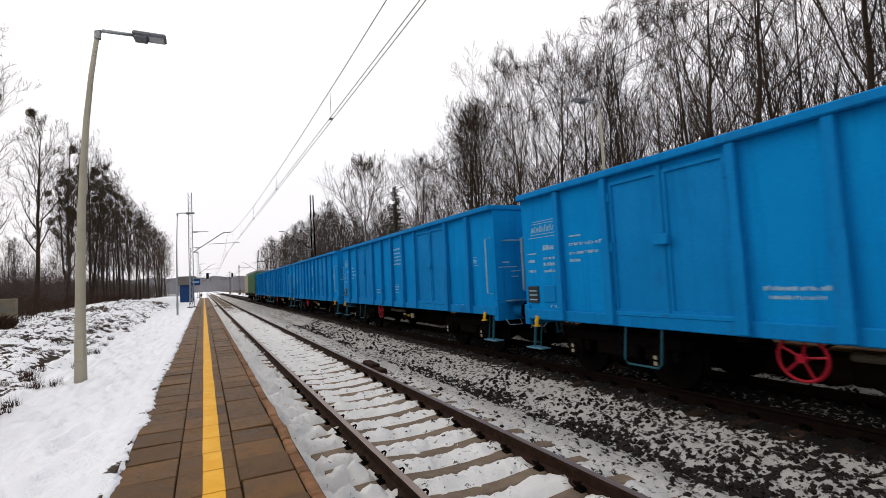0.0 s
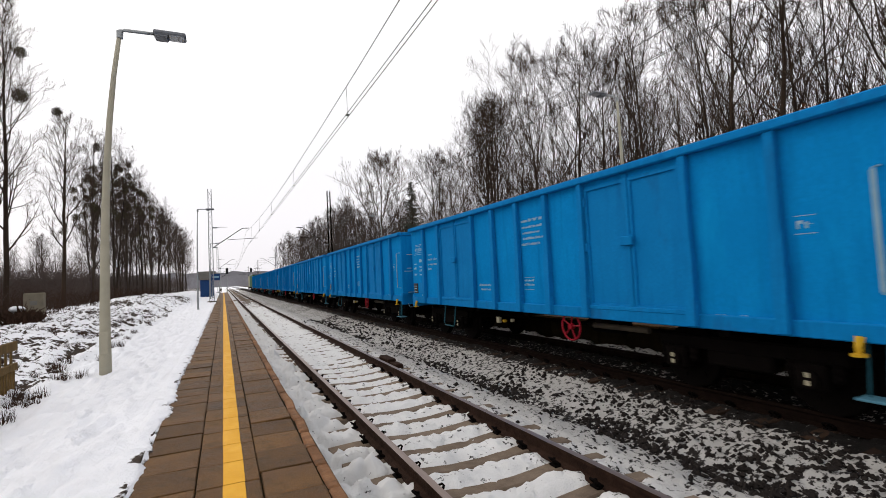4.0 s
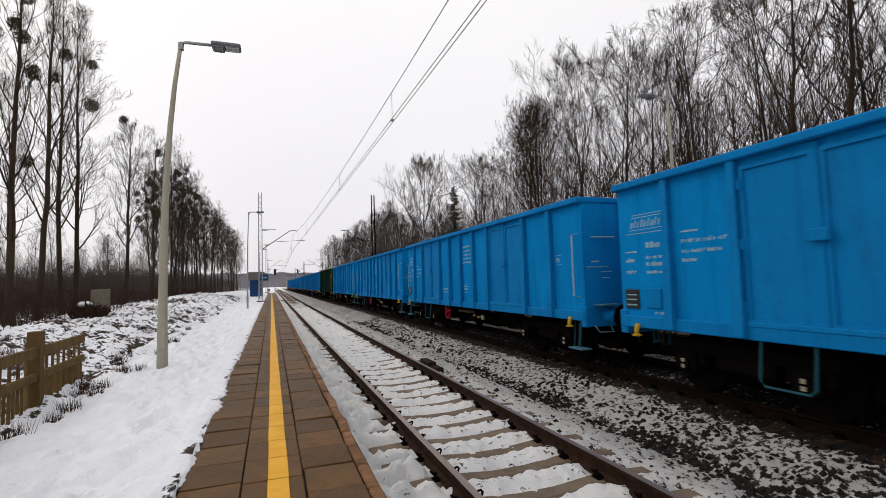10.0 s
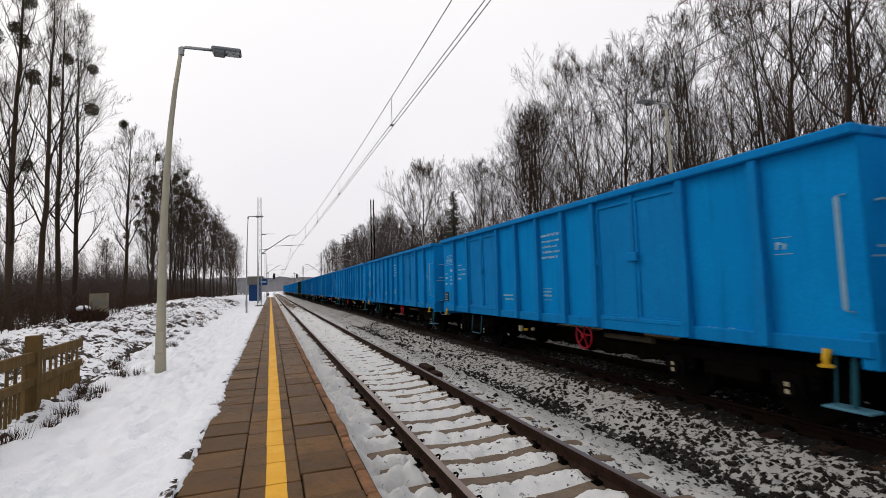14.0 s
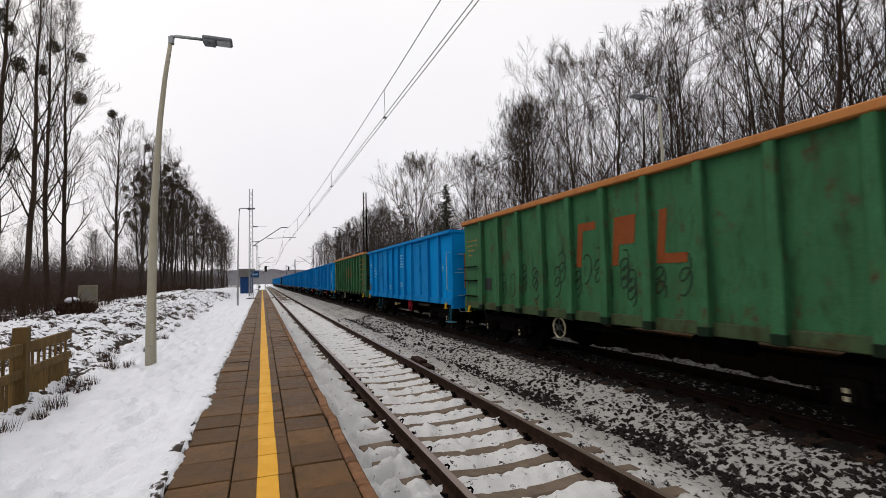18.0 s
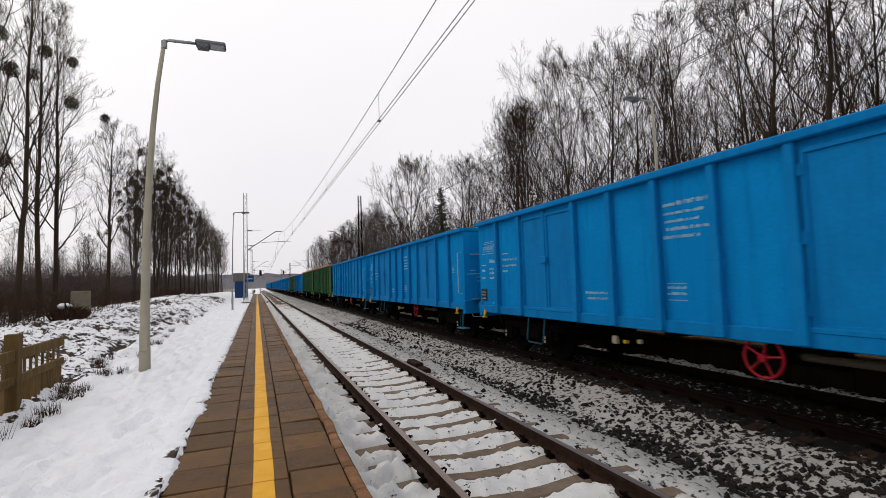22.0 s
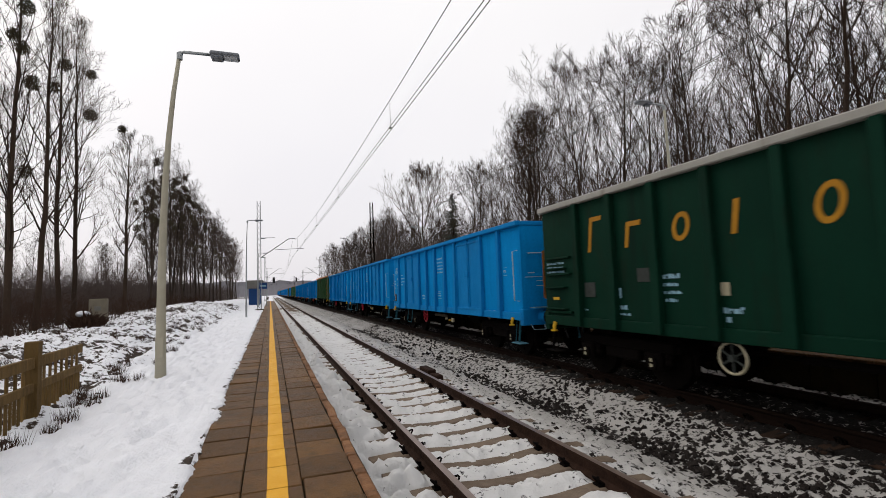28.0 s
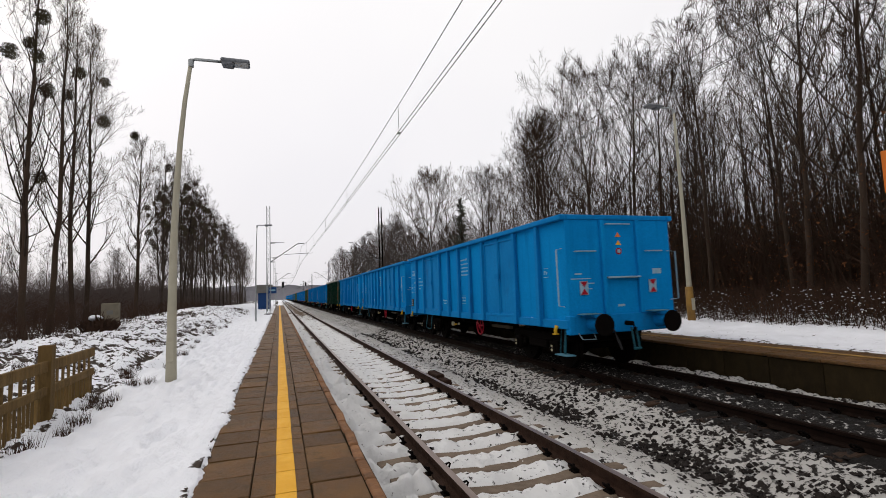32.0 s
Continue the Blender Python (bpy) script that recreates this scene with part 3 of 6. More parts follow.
for c in range(3):
    x0, x1 = slab_edges[c], slab_edges[c + 1]
    slabs = [slab_mesh(x1 - x0 - 0.008, PITCH - 0.009, 0.0 if c == 1 else 0.007) for k in range(7)]
    for i in range(100):
        s = part("slab", slabs[rng.randrange(7)], None, platform)
        s.location = ((x0 + x1) / 2 + (rng.uniform(-0.004, 0.004) if c != 1 else 0), first_joint[c] + PITCH * (i + 0.5) + rng.uniform(-0.012, 0.012), PZ + (rng.uniform(-0.009, 0.006) if c != 1 else rng.uniform(-0.002, 0.001)))
        s.rotation_euler = (rng.uniform(-0.014, 0.014) * (c != 1), rng.uniform(-0.016, 0.016) * (c != 1), rng.uniform(-0.007, 0.007))
    boxed("far_paving", (x0 + 0.004, x1 - 0.004, first_joint[c] + PITCH * 100 + 0.004, 110, PZ - 0.07, PZ - 0.003), SLAB, platform)
    boxed("rear_paving", (x0 + 0.004, x1 - 0.004, -6, first_joint[c] - 0.004, PZ - 0.07, PZ - 0.003), SLAB, platform)
chipped = []
for k in range(5):
    bm = bmesh.new()
    box(bm, -0.053, 0.053, -0.245, 0.245, -0.16, 0.0, 0.014)
    for v in bm.verts:
        if v.co.z > -0.03:
            v.co += Vector((-math.copysign(rng.uniform(0, 0.008), v.co.x), -math.copysign(rng.uniform(0, 0.010), v.co.y), -rng.uniform(0, 0.005)))
    chipped.append(done("edge_stone", bm, KERB))
for i in range(100):
    e = part("edge_stone", chipped[rng.randrange(5)], None, platform)
    e.location = (0.728 + rng.uniform(-0.007, 0.004), 1.0 + 0.5 * i, PZ + rng.uniform(-0.008, 0.008))
    e.rotation_euler = (rng.uniform(-0.012, 0.012), rng.uniform(-0.08, 0.08), rng.uniform(-0.025, 0.025))
boxed("far_edging", (0.676, 0.782, 50.8, 110, PZ - 0.16, PZ), KERB, platform)
boxed("rear_edging", (0.676, 0.782, -6, 0.7, PZ - 0.16, PZ), KERB, platform)
bm = bmesh.new()
box(bm, -0.079, 0.079, -(PITCH - 0.012) / 2, (PITCH - 0.012) / 2, 0.001, 0.005, 0.001)
ym = done("painted_strip", bm, YELLOW)
for i in range(100):
    s = part("painted_strip", ym, None, platform)
    s.location = (0.040 + rng.uniform(-0.003, 0.003), first_joint[1] + PITCH * (i + 0.5), PZ + 0.001)
    s.rotation_euler = (0, 0, rng.uniform(-0.004, 0.004))
boxed("rear_painted_line", (-0.039, 0.119, -6, first_joint[1] - 0.004, PZ - 0.002, PZ + 0.005), YELLOW, platform)
boxed("far_painted_line", (-0.039, 0.119, first_joint[1] + PITCH * 100 + 0.004, 110, PZ - 0.002, PZ + 0.005), YELLOW, platform)

# snow lapping over the back edge of the slabs
sy_ = np.array(growing(-6, 60, 0.035, 0.004))
edge = -0.665 + 0.06 * vnoise(sy_, sy_ * 0 + 3.3, 2.6, 4) + 0.07 * vnoise(sy_, sy_ * 0 + 9.1, 8, 3)
u = np.array((0.0, 0.35, 0.6, 0.8, 0.93, 1.0))
gx = -0.95 + (edge[:, None] + 0.95) * u[None, :]
gz = PZ + 0.014 + 0.020 * (1 - u[None, :] ** 3) + 0.05 * vnoise(gx, sy_[:, None] + 0 * gx, 7, 3) * (1 - u[None, :] ** 4)
gz[:, -1] = PZ - 0.005
gz[:, 0] = PZ - 0.06
i = (np.arange(len(sy_) - 1)[:, None] * 6 + np.arange(5)[None, :]).reshape(-1)
me = raw("snow_edge", np.stack([gx, sy_[:, None] + 0 * gx, gz], -1).reshape(-1, 3).tolist(), np.stack([i, i + 1, i + 7, i + 6], 1).tolist(), GROUND, True)
at = me.attributes.new("bare", "FLOAT", "POINT")
at.data.foreach_set("value", np.asarray(0.12 + 0.34 * u[None, :] ** 4 + 0 * gx, dtype=np.float32).reshape(-1))
tagged(new("snow_edge", me), "ragged edge of snow lying over the paving slabs", "snow", kind="structure")

# ---- opposite platform ----
platform_2 = tagged(new("platform_opposite"), "low wet platform with a faded yellow line and dark concrete face", "platform", kind="structure")
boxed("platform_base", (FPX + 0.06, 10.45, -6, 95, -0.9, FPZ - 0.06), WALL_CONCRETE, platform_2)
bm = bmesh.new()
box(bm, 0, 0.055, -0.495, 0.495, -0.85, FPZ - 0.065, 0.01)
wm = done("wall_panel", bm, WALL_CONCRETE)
far_slab = slab_mesh(0.5, 0.49)
for i in range(70):
    w = part("wall_panel", wm, None, platform_2)
    w.location = (FPX + rng.uniform(-0.01, 0.0), 0.5 + i, rng.uniform(-0.01, 0.01))
bm = bmesh.new()
box(bm, -0.2, 0.2, -0.495, 0.495, -0.06, 0, 0.012)
em = done("edge_slab", bm, SLAB)
for i in range(70):
    e = part("edge_slab", em, None, platform_2)
    e.location = (FPX + 0.15, 0.5 + i, FPZ + rng.uniform(-0.006, 0.006))
for c in range(2):
    for i in range(80):
        s = part("slab", far_slab, None, platform_2)
        s.location = (FPX + 0.605 + 0.505 * c, 0.3 + 0.5 * i, FPZ + rng.uniform(-0.005, 0.005))
boxed("far_paving", (FPX, 10.45, 40.4, 95, FPZ - 0.06, FPZ - 0.008), SLAB, platform_2)
bm = bmesh.new()
box(bm, -0.075, 0.075, -0.49, 0.49, 0.001, 0.006)
fy = done("painted_strip", bm, FADED_YELLOW)
for i in range(70):
    s = part("painted_strip", fy, None, platform_2)
    s.location = (FPX + 0.75, 0.5 + i, FPZ + 0.005)


# ---- lamps ----
def lamp_post(name, base, height, lean_x, arm_dx, label, concrete=True):
    """A tapered post with a short arm that carries a flat LED lamp; arm_dx is its reach towards the track."""
    lamp = tagged(new(name), label, "street lamp")
    lamp.location = base
    s = 1 if arm_dx > 0 else -1
    bm = bmesh.new()
    n = 8
    tube(bm, [(lean_x * (i / n) ** 3.3, 0, -0.4 + (height + 0.4) * i / n) for i in range(n + 1)], [(0.108 - 0.070 * (i / n) ** 0.75) * (1.0 if concrete else 0.62) for i in range(n + 1)], 16)
    part("post", bm, POST_CONCRETE if concrete else GALV, lamp, smooth=True)
    tx = lean_x
    bm = bmesh.new()
    tube(bm, [(tx, 0, height - 0.12), (tx + 0.02 * s, 0, height + 0.03), (tx + 0.08 * s, 0, height + 0.05), (tx + arm_dx * 0.55, 0, height + 0.06)], [0.05, 0.045, 0.032, 0.03], 10)
    part("arm", bm, GALV, lamp, smooth=True)
    bm = bmesh.new()
    disc(bm, (tx, 0, height - 0.05), (0, 0, 1), 0.056, 0.14, 14)
    part("collar", bm, GALV, lamp)
    x0, x1 = tx + arm_dx * 0.5, tx + arm_dx
    bm = bmesh.new()
    box(bm, min(x0, x1), max(x0, x1), -0.16, 0.16, height + 0.02, height + 0.10, 0.025)
    xm0, xm1 = tx + arm_dx * 0.52, tx + arm_dx * 0.72
    box(bm, min(xm0, xm1), max(xm0, xm1), -0.13, 0.13, height - 0.03, height + 0.04, 0.02)
    part("lamp_head", bm, GREY_CASE, lamp)
    xa, xb = tx + arm_dx * 0.74, tx + arm_dx * 0.97
    bm = bmesh.new()
    box(bm, min(xa, xb), max(xa, xb), -0.13, 0.13, height + 0.012, height + 0.03, 0.005)
    part("lens", bm, LENS, lamp)
    bm = bmesh.new()
    box(bm, -0.07, 0.07, -0.14, -0.11, 0.35, 0.75, 0.01)
    part("hatch", bm, POST_CONCRETE if concrete else GALV, lamp)
    return lamp


lamp_post("street_lamp", (-2.01, 10.82, 0.36), 6.48, 0.30, 1.14, "tall pale concrete lamp post with flat grey lamp in snow")
lamp_post("street_lamp", (-1.55, 36.0, 0.4), 6.55, 0.1, 1.0, "thin grey steel lamp post with flat lamp along the platform", False)
lamp_post("street_lamp", (-1.35, 62.0, 0.4), 6.3, 0.1, 1.0, "thin grey steel lamp post beside the platform shelter", False)
right_lamp = lamp_post("street_lamp", (13.4, 13.2, 0.58), 7.42, -0.06, -1.2, "pale concrete lamp post with yellow band at its foot")
bm = bmesh.new()
tube(bm, [(0, 0, 0.0), (-0.02, 0, 1.15)], [0.131, 0.122], 16)
part("yellow_band", bm, FADED_YELLOW, right_lamp, "faded yellow painted band", True)
lamp_post("street_lamp", (12.6, 40.0, 0.5), 6.6, -0.2, -1.0, "thin grey steel lamp post on the opposite platform", False)


# ---- overhead line ----
def lattice_mast(base, height, label, steel):
    mast = tagged(new("lattice_mast"), label, "catenary mast")
    mast.location = base
    a = 0.19
    for sx_, sy_ in ((-1, -1), (1, -1), (1, 1), (-1, 1)):
        bm = bmesh.new()
        tube(bm, [(sx_ * a, sy_ * a, -0.5), (sx_ * a * 0.75, sy_ * a * 0.75, height)], 0.032, 5)
        part("leg", bm, steel, mast)
    steps = int(height / 0.55)
    corners = ((-1, -1), (1, -1), (1, 1), (-1, 1))
    for f in range(4):
        pts = []
        for i in range(steps + 1):
            z = i * 0.55
            k, q = a * (1 - 0.25 * z / height), corners[(f + i % 2) % 4]
            pts.append((q[0] * k, q[1] * k, z))
        bm = bmesh.new()
        tube(bm, pts, 0.014, 4, False)
        part("bracing", bm, steel, mast)
    boxed("footing", (-0.4, 0.4, -0.4, 0.4, -0.9, 0.12), CONCRETE, mast, bevel=0.03)
    return mast


def cantilever(mast, reach, top, wire_z):
    """Bracket tubes from the mast to the wires; poses are in the mast's space."""
    s = 1 if reach > 0 else -1
    bm = bmesh.new()
    tube(bm, [(0.2 * s, 0, wire_z - 0.1), (reach * 0.86, 0, top), (reach * 1.05, 0, top + 0.02)], 0.035, 8)
    part("strut", bm, IRON, mast)
    bm = bmesh.new()
    tube(bm, [(reach * 0.45, 0, wire_z + 0.62), (reach * 1.3, 0, wire_z + 0.75)], 0.024, 6)
    part("steady_arm", bm, IRON, mast)
    for z in (wire_z - 0.1, top + 0.05):
        bm = bmesh.new()
        tube(bm, [(0.15 * s, 0, z), (0.55 * s, 0, z), (0.6 * s, 0, z)], [0.05, 0.05, 0.02], 8)
        part("insulator", bm, GREY_CASE, mast)
    bm = bmesh.new()
    tube(bm, [(0.15 * s, 0, top + 0.1), (reach * 0.45, 0, top + 0.12)], 0.02, 6)
    part("top_tie", bm, IRON, mast)


MAST_Y = (50.0, 112.0, 175.0, 240.0)
for i, y in enumerate(MAST_Y):
    m = lattice_mast((-0.98, y, 0.3), 10.6 if i == 0 else 9.4, "grey steel lattice mast carrying the overhead wires", GALV)
    cantilever(m, 3.2, 6.9, 5.2)
    m = lattice_mast((10.75 if i else 10.2, y + 0.5, 0.4), 10.7 if i == 0 else 9.4, "dark steel lattice mast behind the opposite platform", IRON)
    cantilever(m, -3.2, 6.9, 5.2)


def sagged(x0, x1, y0, y1, z0, z1, sag, r, n=14):
    bm = bmesh.new()
    tube(bm, [(x0 + (x1 - x0) * i / n, y0 + (y1 - y0) * i / n, z0 + (z1 - z0) * i / n - sag * 4 * (i / n) * (1 - i / n)) for i in range(n + 1)], r, 5)
    return bm


supports = (-14.0,) + MAST_Y
for cx, cz, stagger, slack in ((NEAR, 5.40, 0.30, 1.02), (FAR, 5.64, 0.0, 1.08)):
    line = tagged(new("overhead_line"), "dark contact and carrier wires with droppers over the track", "overhead wire")
    for span, (y0, y1) in enumerate(zip(supports, supports[1:])):
        xa = cx + stagger * (1 if span % 2 == 0 else -1)
        xb = 2 * cx - xa
        part("carrier_wire", sagged(xa, xb, y0, y1, 6.9, 6.9, slack, 0.008), WIRE, line)
        for off in (-0.035, 0.035):
            part("contact_wire", sagged(xa + off, xb + off, y0, y1, cz, cz, 0.08, 0.007, 6), WIRE, line)
        for i in range(1, 8):
            f = i / 8
            x, y = xa + (xb - xa) * f, y0 + (y1 - y0) * f
            zt = 6.9 - slack * 4 * f * (1 - f)
            zb = cz - 0.08 * 4 * f * (1 - f)
            bm = bmesh.new()
            tube(bm, [(x, y, zb), (x, y, zt)], 0.005, 4)
            box(bm, x - 0.04, x + 0.04, y - 0.015, y + 0.015, zb - 0.015, zb + 0.025)
            part("dropper", bm, WIRE, line)


# ---- fence, box, brush on the near side ----
fence = tagged(new("fence"), "old mossy wooden picket fence leaning in the snow", "fence")
FX = -2.92


def plank(name, dims, parent, tilt=0.0, label=""):
    ob = boxed(name, dims, FENCE_WOOD, parent, label, 0.006)
    ob.rotation_euler = (0, tilt, 0)
    return ob


rng = random.Random(4)
fence.location = (FX, 7.85, 0.35)
fence.rotation_euler = (0, 0, radians(2))
plank("post", (-0.075, 0.075, -0.075, 0.075, -0.4, 1.0), fence)
plank("post", (-0.07, 0.07, -3.2, -3.05, -0.4, 0.95), fence)
for z0, z1 in ((0.66, 0.80), (0.36, 0.47)):
    plank("fence_rail", (0.0, 0.045, -4.5, 1.85, z0, z1), fence)
y = -4.4
while y < 1.85:
    if abs(y) > 0.12:
        plank("picket", (-0.026, -0.003, y, y + 0.062, 0.0 + rng.uniform(-0.05, 0.05), 0.70 + rng.uniform(-0.02, 0.0)), fence)
        plank("short_picket", (-0.026, -0.003, y + 0.118, y + 0.172, rng.uniform(-0.08, 0.02), 0.44 + rng.uniform(-0.03, 0.02)), fence)
    y += 0.225 + rng.uniform(-0.01, 0.02)

cabinet = tagged(new("notice_board"), "weathered tan board with a small dark plate beside the trees", "notice board")
cabinet.location = (-7.03, 25.0, 0.3)
boxed("board", (-0.34, 0.34, -0.12, 0.12, 0.75, 1.62), BOARD_TAN, cabinet, bevel=0.03)
boxed("warning_plate", (-0.12, 0.12, -0.14, -0.12, 1.12, 1.30), GREY_WALL, cabinet, "small dark plate", 0.004)
boxed("plinth", (-0.3, 0.3, -0.1, 0.1, -0.4, 0.75), CONCRETE, cabinet)


pile = tagged(new("brush_pile"), "low dark brush heap capped with snow below the trees", "brush pile")
pile.location = (-6.85, 23.0, float(ground_height(np.array(-6.85), np.array(23.0))))
rg = np.random.RandomState(14)
bm = bmesh.new()
for i in range(260):
    a, r = rg.rand() * 6.28, 0.55 * rg.rand() ** 0.5
    p = Vector((r * math.cos(a), r * math.sin(a), -0.05))
    q = p + Vector((rg.normal(0, 0.18), rg.normal(0, 0.18), 0.3 + 0.5 * (1 - r / 0.7) * rg.rand()))
    tube(bm, [p, (p + q) / 2 + Vector((rg.normal(0, 0.06), rg.normal(0, 0.06), 0.05)), q], [0.034, 0.026, 0.012], 4, False)
tagged(part("brush", bm, BRUSH, pile), kind="stuff")
bm = bmesh.new()
bmesh.ops.create_icosphere(bm, subdivisions=4, radius=1.0)
for v in bm.verts:
    k = 1 + 0.30 * float(vnoise(v.co.x * 2 + 7, v.co.y * 2 + v.co.z, 2.1, 3))
    v.co = Vector((-0.14 + v.co.x * 0.24 * k, v.co.y * 0.24 * k, 0.50 + v.co.z * 0.11 * k))
part("snow_cap", bm, SNOW, pile, "rounded cap of snow", True)


def tuft_mesh(seed, n, h, spread, r=0.004):
    rg = np.random.RandomState(seed)
    v, f = [], []
    for i in range(n):
        a, d = rg.rand() * 6.28, spread * rg.rand() ** 0.5
        x, y0 = d * math.cos(a), d * math.sin(a)
        hh = h * rg.uniform(0.4, 1.1)
        tx, ty = x + rg.normal(0, 0.3) * hh, y0 + rg.normal(0, 0.3) * hh
        k = len(v)
        px, py = -math.sin(a) * r, math.cos(a) * r
        v += [(x - px, y0 - py, -0.05), (x + px, y0 + py, -0.05), (x + py, y0 - px, -0.05), (tx, ty, hh)]
        f += [(k, k + 1, k + 3), (k + 1, k + 2, k + 3), (k + 2, k, k + 3)]
    return raw("grass_tuft", v, f, BRUSH)


BY_HAND = ((-2.55, 10.5), (-2.75, 10.9), (-2.35, 10.7), (-2.55, 9.2), (-2.7, 8.9), (-2.45, 8.6), (-2.62, 8.3), (-2.5, 7.7), (-2.45, 7.1), (-2.6, 6.5), (-2.9, 11.6), (-3.1, 12.2))
tufts = [tuft_mesh(i, 60, 0.21, 0.15, 0.0062) for i in range(5)]
rng = random.Random(21)
for i in range(175):
    if i < len(BY_HAND):
        x, y = BY_HAND[i]
    else:
        x, y = rng.uniform(-8.5, -2.4), rng.uniform(7.5, 30)
    t = new("dry_grass_tuft", tufts[i % 5])
    s = rng.uniform(0.65, 1.05) if i < len(BY_HAND) else rng.uniform(0.5, 0.95)
    t.matrix_world = Matrix.Translation((x, y, float(ground_height(np.array(x), np.array(y))))) @ pose(0, 0, 0, 0, 0, rng.uniform(0, 360)) @ Matrix.Scale(s, 4)
    tagged(t, "dry brown grass tuft poking through snow", "grass tuft", group="grass tufts in the snow")


def thicket(name, count, region, h, seed, label, r=0.012, mat=BRUSH, lean=0.35, fork=3):
    """Many thin forked stems over a region of the plan."""
    rg = np.random.RandomState(seed)
    x0, x1, y0, y1 = region
    v, f = [], []

    def stick(p, q, ra, rb):
        k = len(v)
        d = np.array(q) - np.array(p)
        u = np.cross(d, (0.31, 0.9, 0.2))
        u = u / (np.linalg.norm(u) + 1e-9)
        w = np.cross(d, u)
        w = w / (np.linalg.norm(w) + 1e-9)
        for c, rr in ((np.array(p), ra), (np.array(q), rb)):
            for a in (0, 2.09, 4.19):
                v.append(tuple(c + rr * (math.cos(a) * u + math.sin(a) * w)))
        for j in range(3):
            f.append((k + j, k + (j + 1) % 3, k + 3 + (j + 1) % 3, k + 3 + j))

    px = x0 + (x1 - x0) * rg.rand(count)
    py = y0 + (y1 - y0) * rg.rand(count) ** 1.35
    pz = ground_height(px, py)
    for x, y, z in zip(px, py, pz):
        hh = h * rg.uniform(0.4, 1.15)
        mid = np.array((x + rg.normal(0, lean) * hh * 0.5, y + rg.normal(0, lean) * hh * 0.5, z + hh * 0.55))
        stick((x, y, z - 0.1), mid, r, r * 0.7)
        for j in range(fork):
            q = mid + np.array((rg.normal(0, lean) * hh, rg.normal(0, lean) * hh, hh * rg.uniform(0.2, 0.5)))
            stick(mid, q, r * 0.6, r * 0.25)
    ob = new(name, raw(name, v, f, mat))
    return tagged(ob, label, "brush", kind="stuff")


thicket("brushwood", 3900, (13.6, 17.5, 2, 60), 1.15, 1, "brown leafless brush at the wood's edge in snow", 0.010)
thicket("brushwood", 750, (-15, -9.0, 13, 38), 1.9, 22, "dark tangled brush at the foot of the trees", 0.010, BRUSH, 0.5, 4)
thicket("brushwood", 700, (-9.6, -7.4, 16, 70), 1.2, 2, "dark leafless brush below the trees", 0.012)
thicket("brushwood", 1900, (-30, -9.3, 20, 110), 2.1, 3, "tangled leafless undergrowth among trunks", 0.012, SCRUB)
thicket("undergrowth", 2600, (-24, -9.6, 44, 170), 3.9, 17, "leafless undergrowth greyed with painted haze below the row of trees", 0.02, SCRUB, 0.25, 4)
thicket("scrub", 4400, (-75, -12, 42, 130), 4.6, 9, "leafless scrub greyed with painted haze across the field", 0.022, SCRUB, 0.22, 4)
thicket("undergrowth", 5200, (16.5, 40, 4, 90), 4.2, 6, "dense dark undergrowth inside the wood", 0.016, BRUSH, 0.4, 3)

thicket("undergrowth", 5200, (29, 85, -15, 150), 7.5, 16, "dark brown depth of the wood", 0.05, BRUSH, 0.25, 3)

# withered leaves that still hang in the wood
rg = np.random.RandomState(52)
n_ = 42000
lx, ly = 15.2 + 14 * rg.rand(n_) ** 1.3, 1.0 + 50 * rg.rand(n_) ** 1.7
lz = ground_height(lx, ly) + 0.2 + 6.5 * rg.rand(n_) ** 1.6
keep = vnoise(lx * 0.7 + lz * 0.4, ly * 0.7 + lz * 0.3, 0.8, 3) > 0.0
lx, ly, lz = lx[keep], ly[keep], lz[keep]
c = np.stack([lx, ly, lz], -1)
a_, b_ = rg.normal(0, 0.027, (len(lx), 3)), rg.normal(0, 0.027, (len(lx), 3))
lv = np.stack([c - a_, c - b_ * 0.7, c + a_, c + b_ * 0.7], 1).reshape(-1, 3)
lf = np.arange(len(lx) * 4).reshape(-1, 4)
tagged(new("withered_leaves", raw("withered_leaves", lv.tolist(), lf.tolist(), LEAVES)), "red-brown withered leaves hanging in the wood", "leaves", kind="stuff")

# snow caught in the brush
rg = np.random.RandomState(31)
v, f = [], []
px, py = 14.0 + 3.0 * rg.rand(3600), 4 + 50 * rg.rand(3600) ** 1.5
keep = vnoise(px, py, 0.9, 3) > -0.05
px, py = px[keep], py[keep]
pz = ground_height(px, py) + 0.04 + 0.85 * rg.rand(len(px)) ** 1.5
for x, y, z in zip(px, py, pz):
    k = len(v)
    r = rg.uniform(0.010, 0.046)
    v += [(x + r * a * rg.uniform(0.6, 1.6), y + r * b * rg.uniform(0.6, 1.6), z + 0.5 * r * c) for a, b, c in octa]
    f += [tuple(k + i for i in q) for q in ofs]
tagged(new("snow_clumps", raw("snow_clumps", v, f, SNOW)), "small clumps of snow caught in brown brush", "snow", kind="stuff")


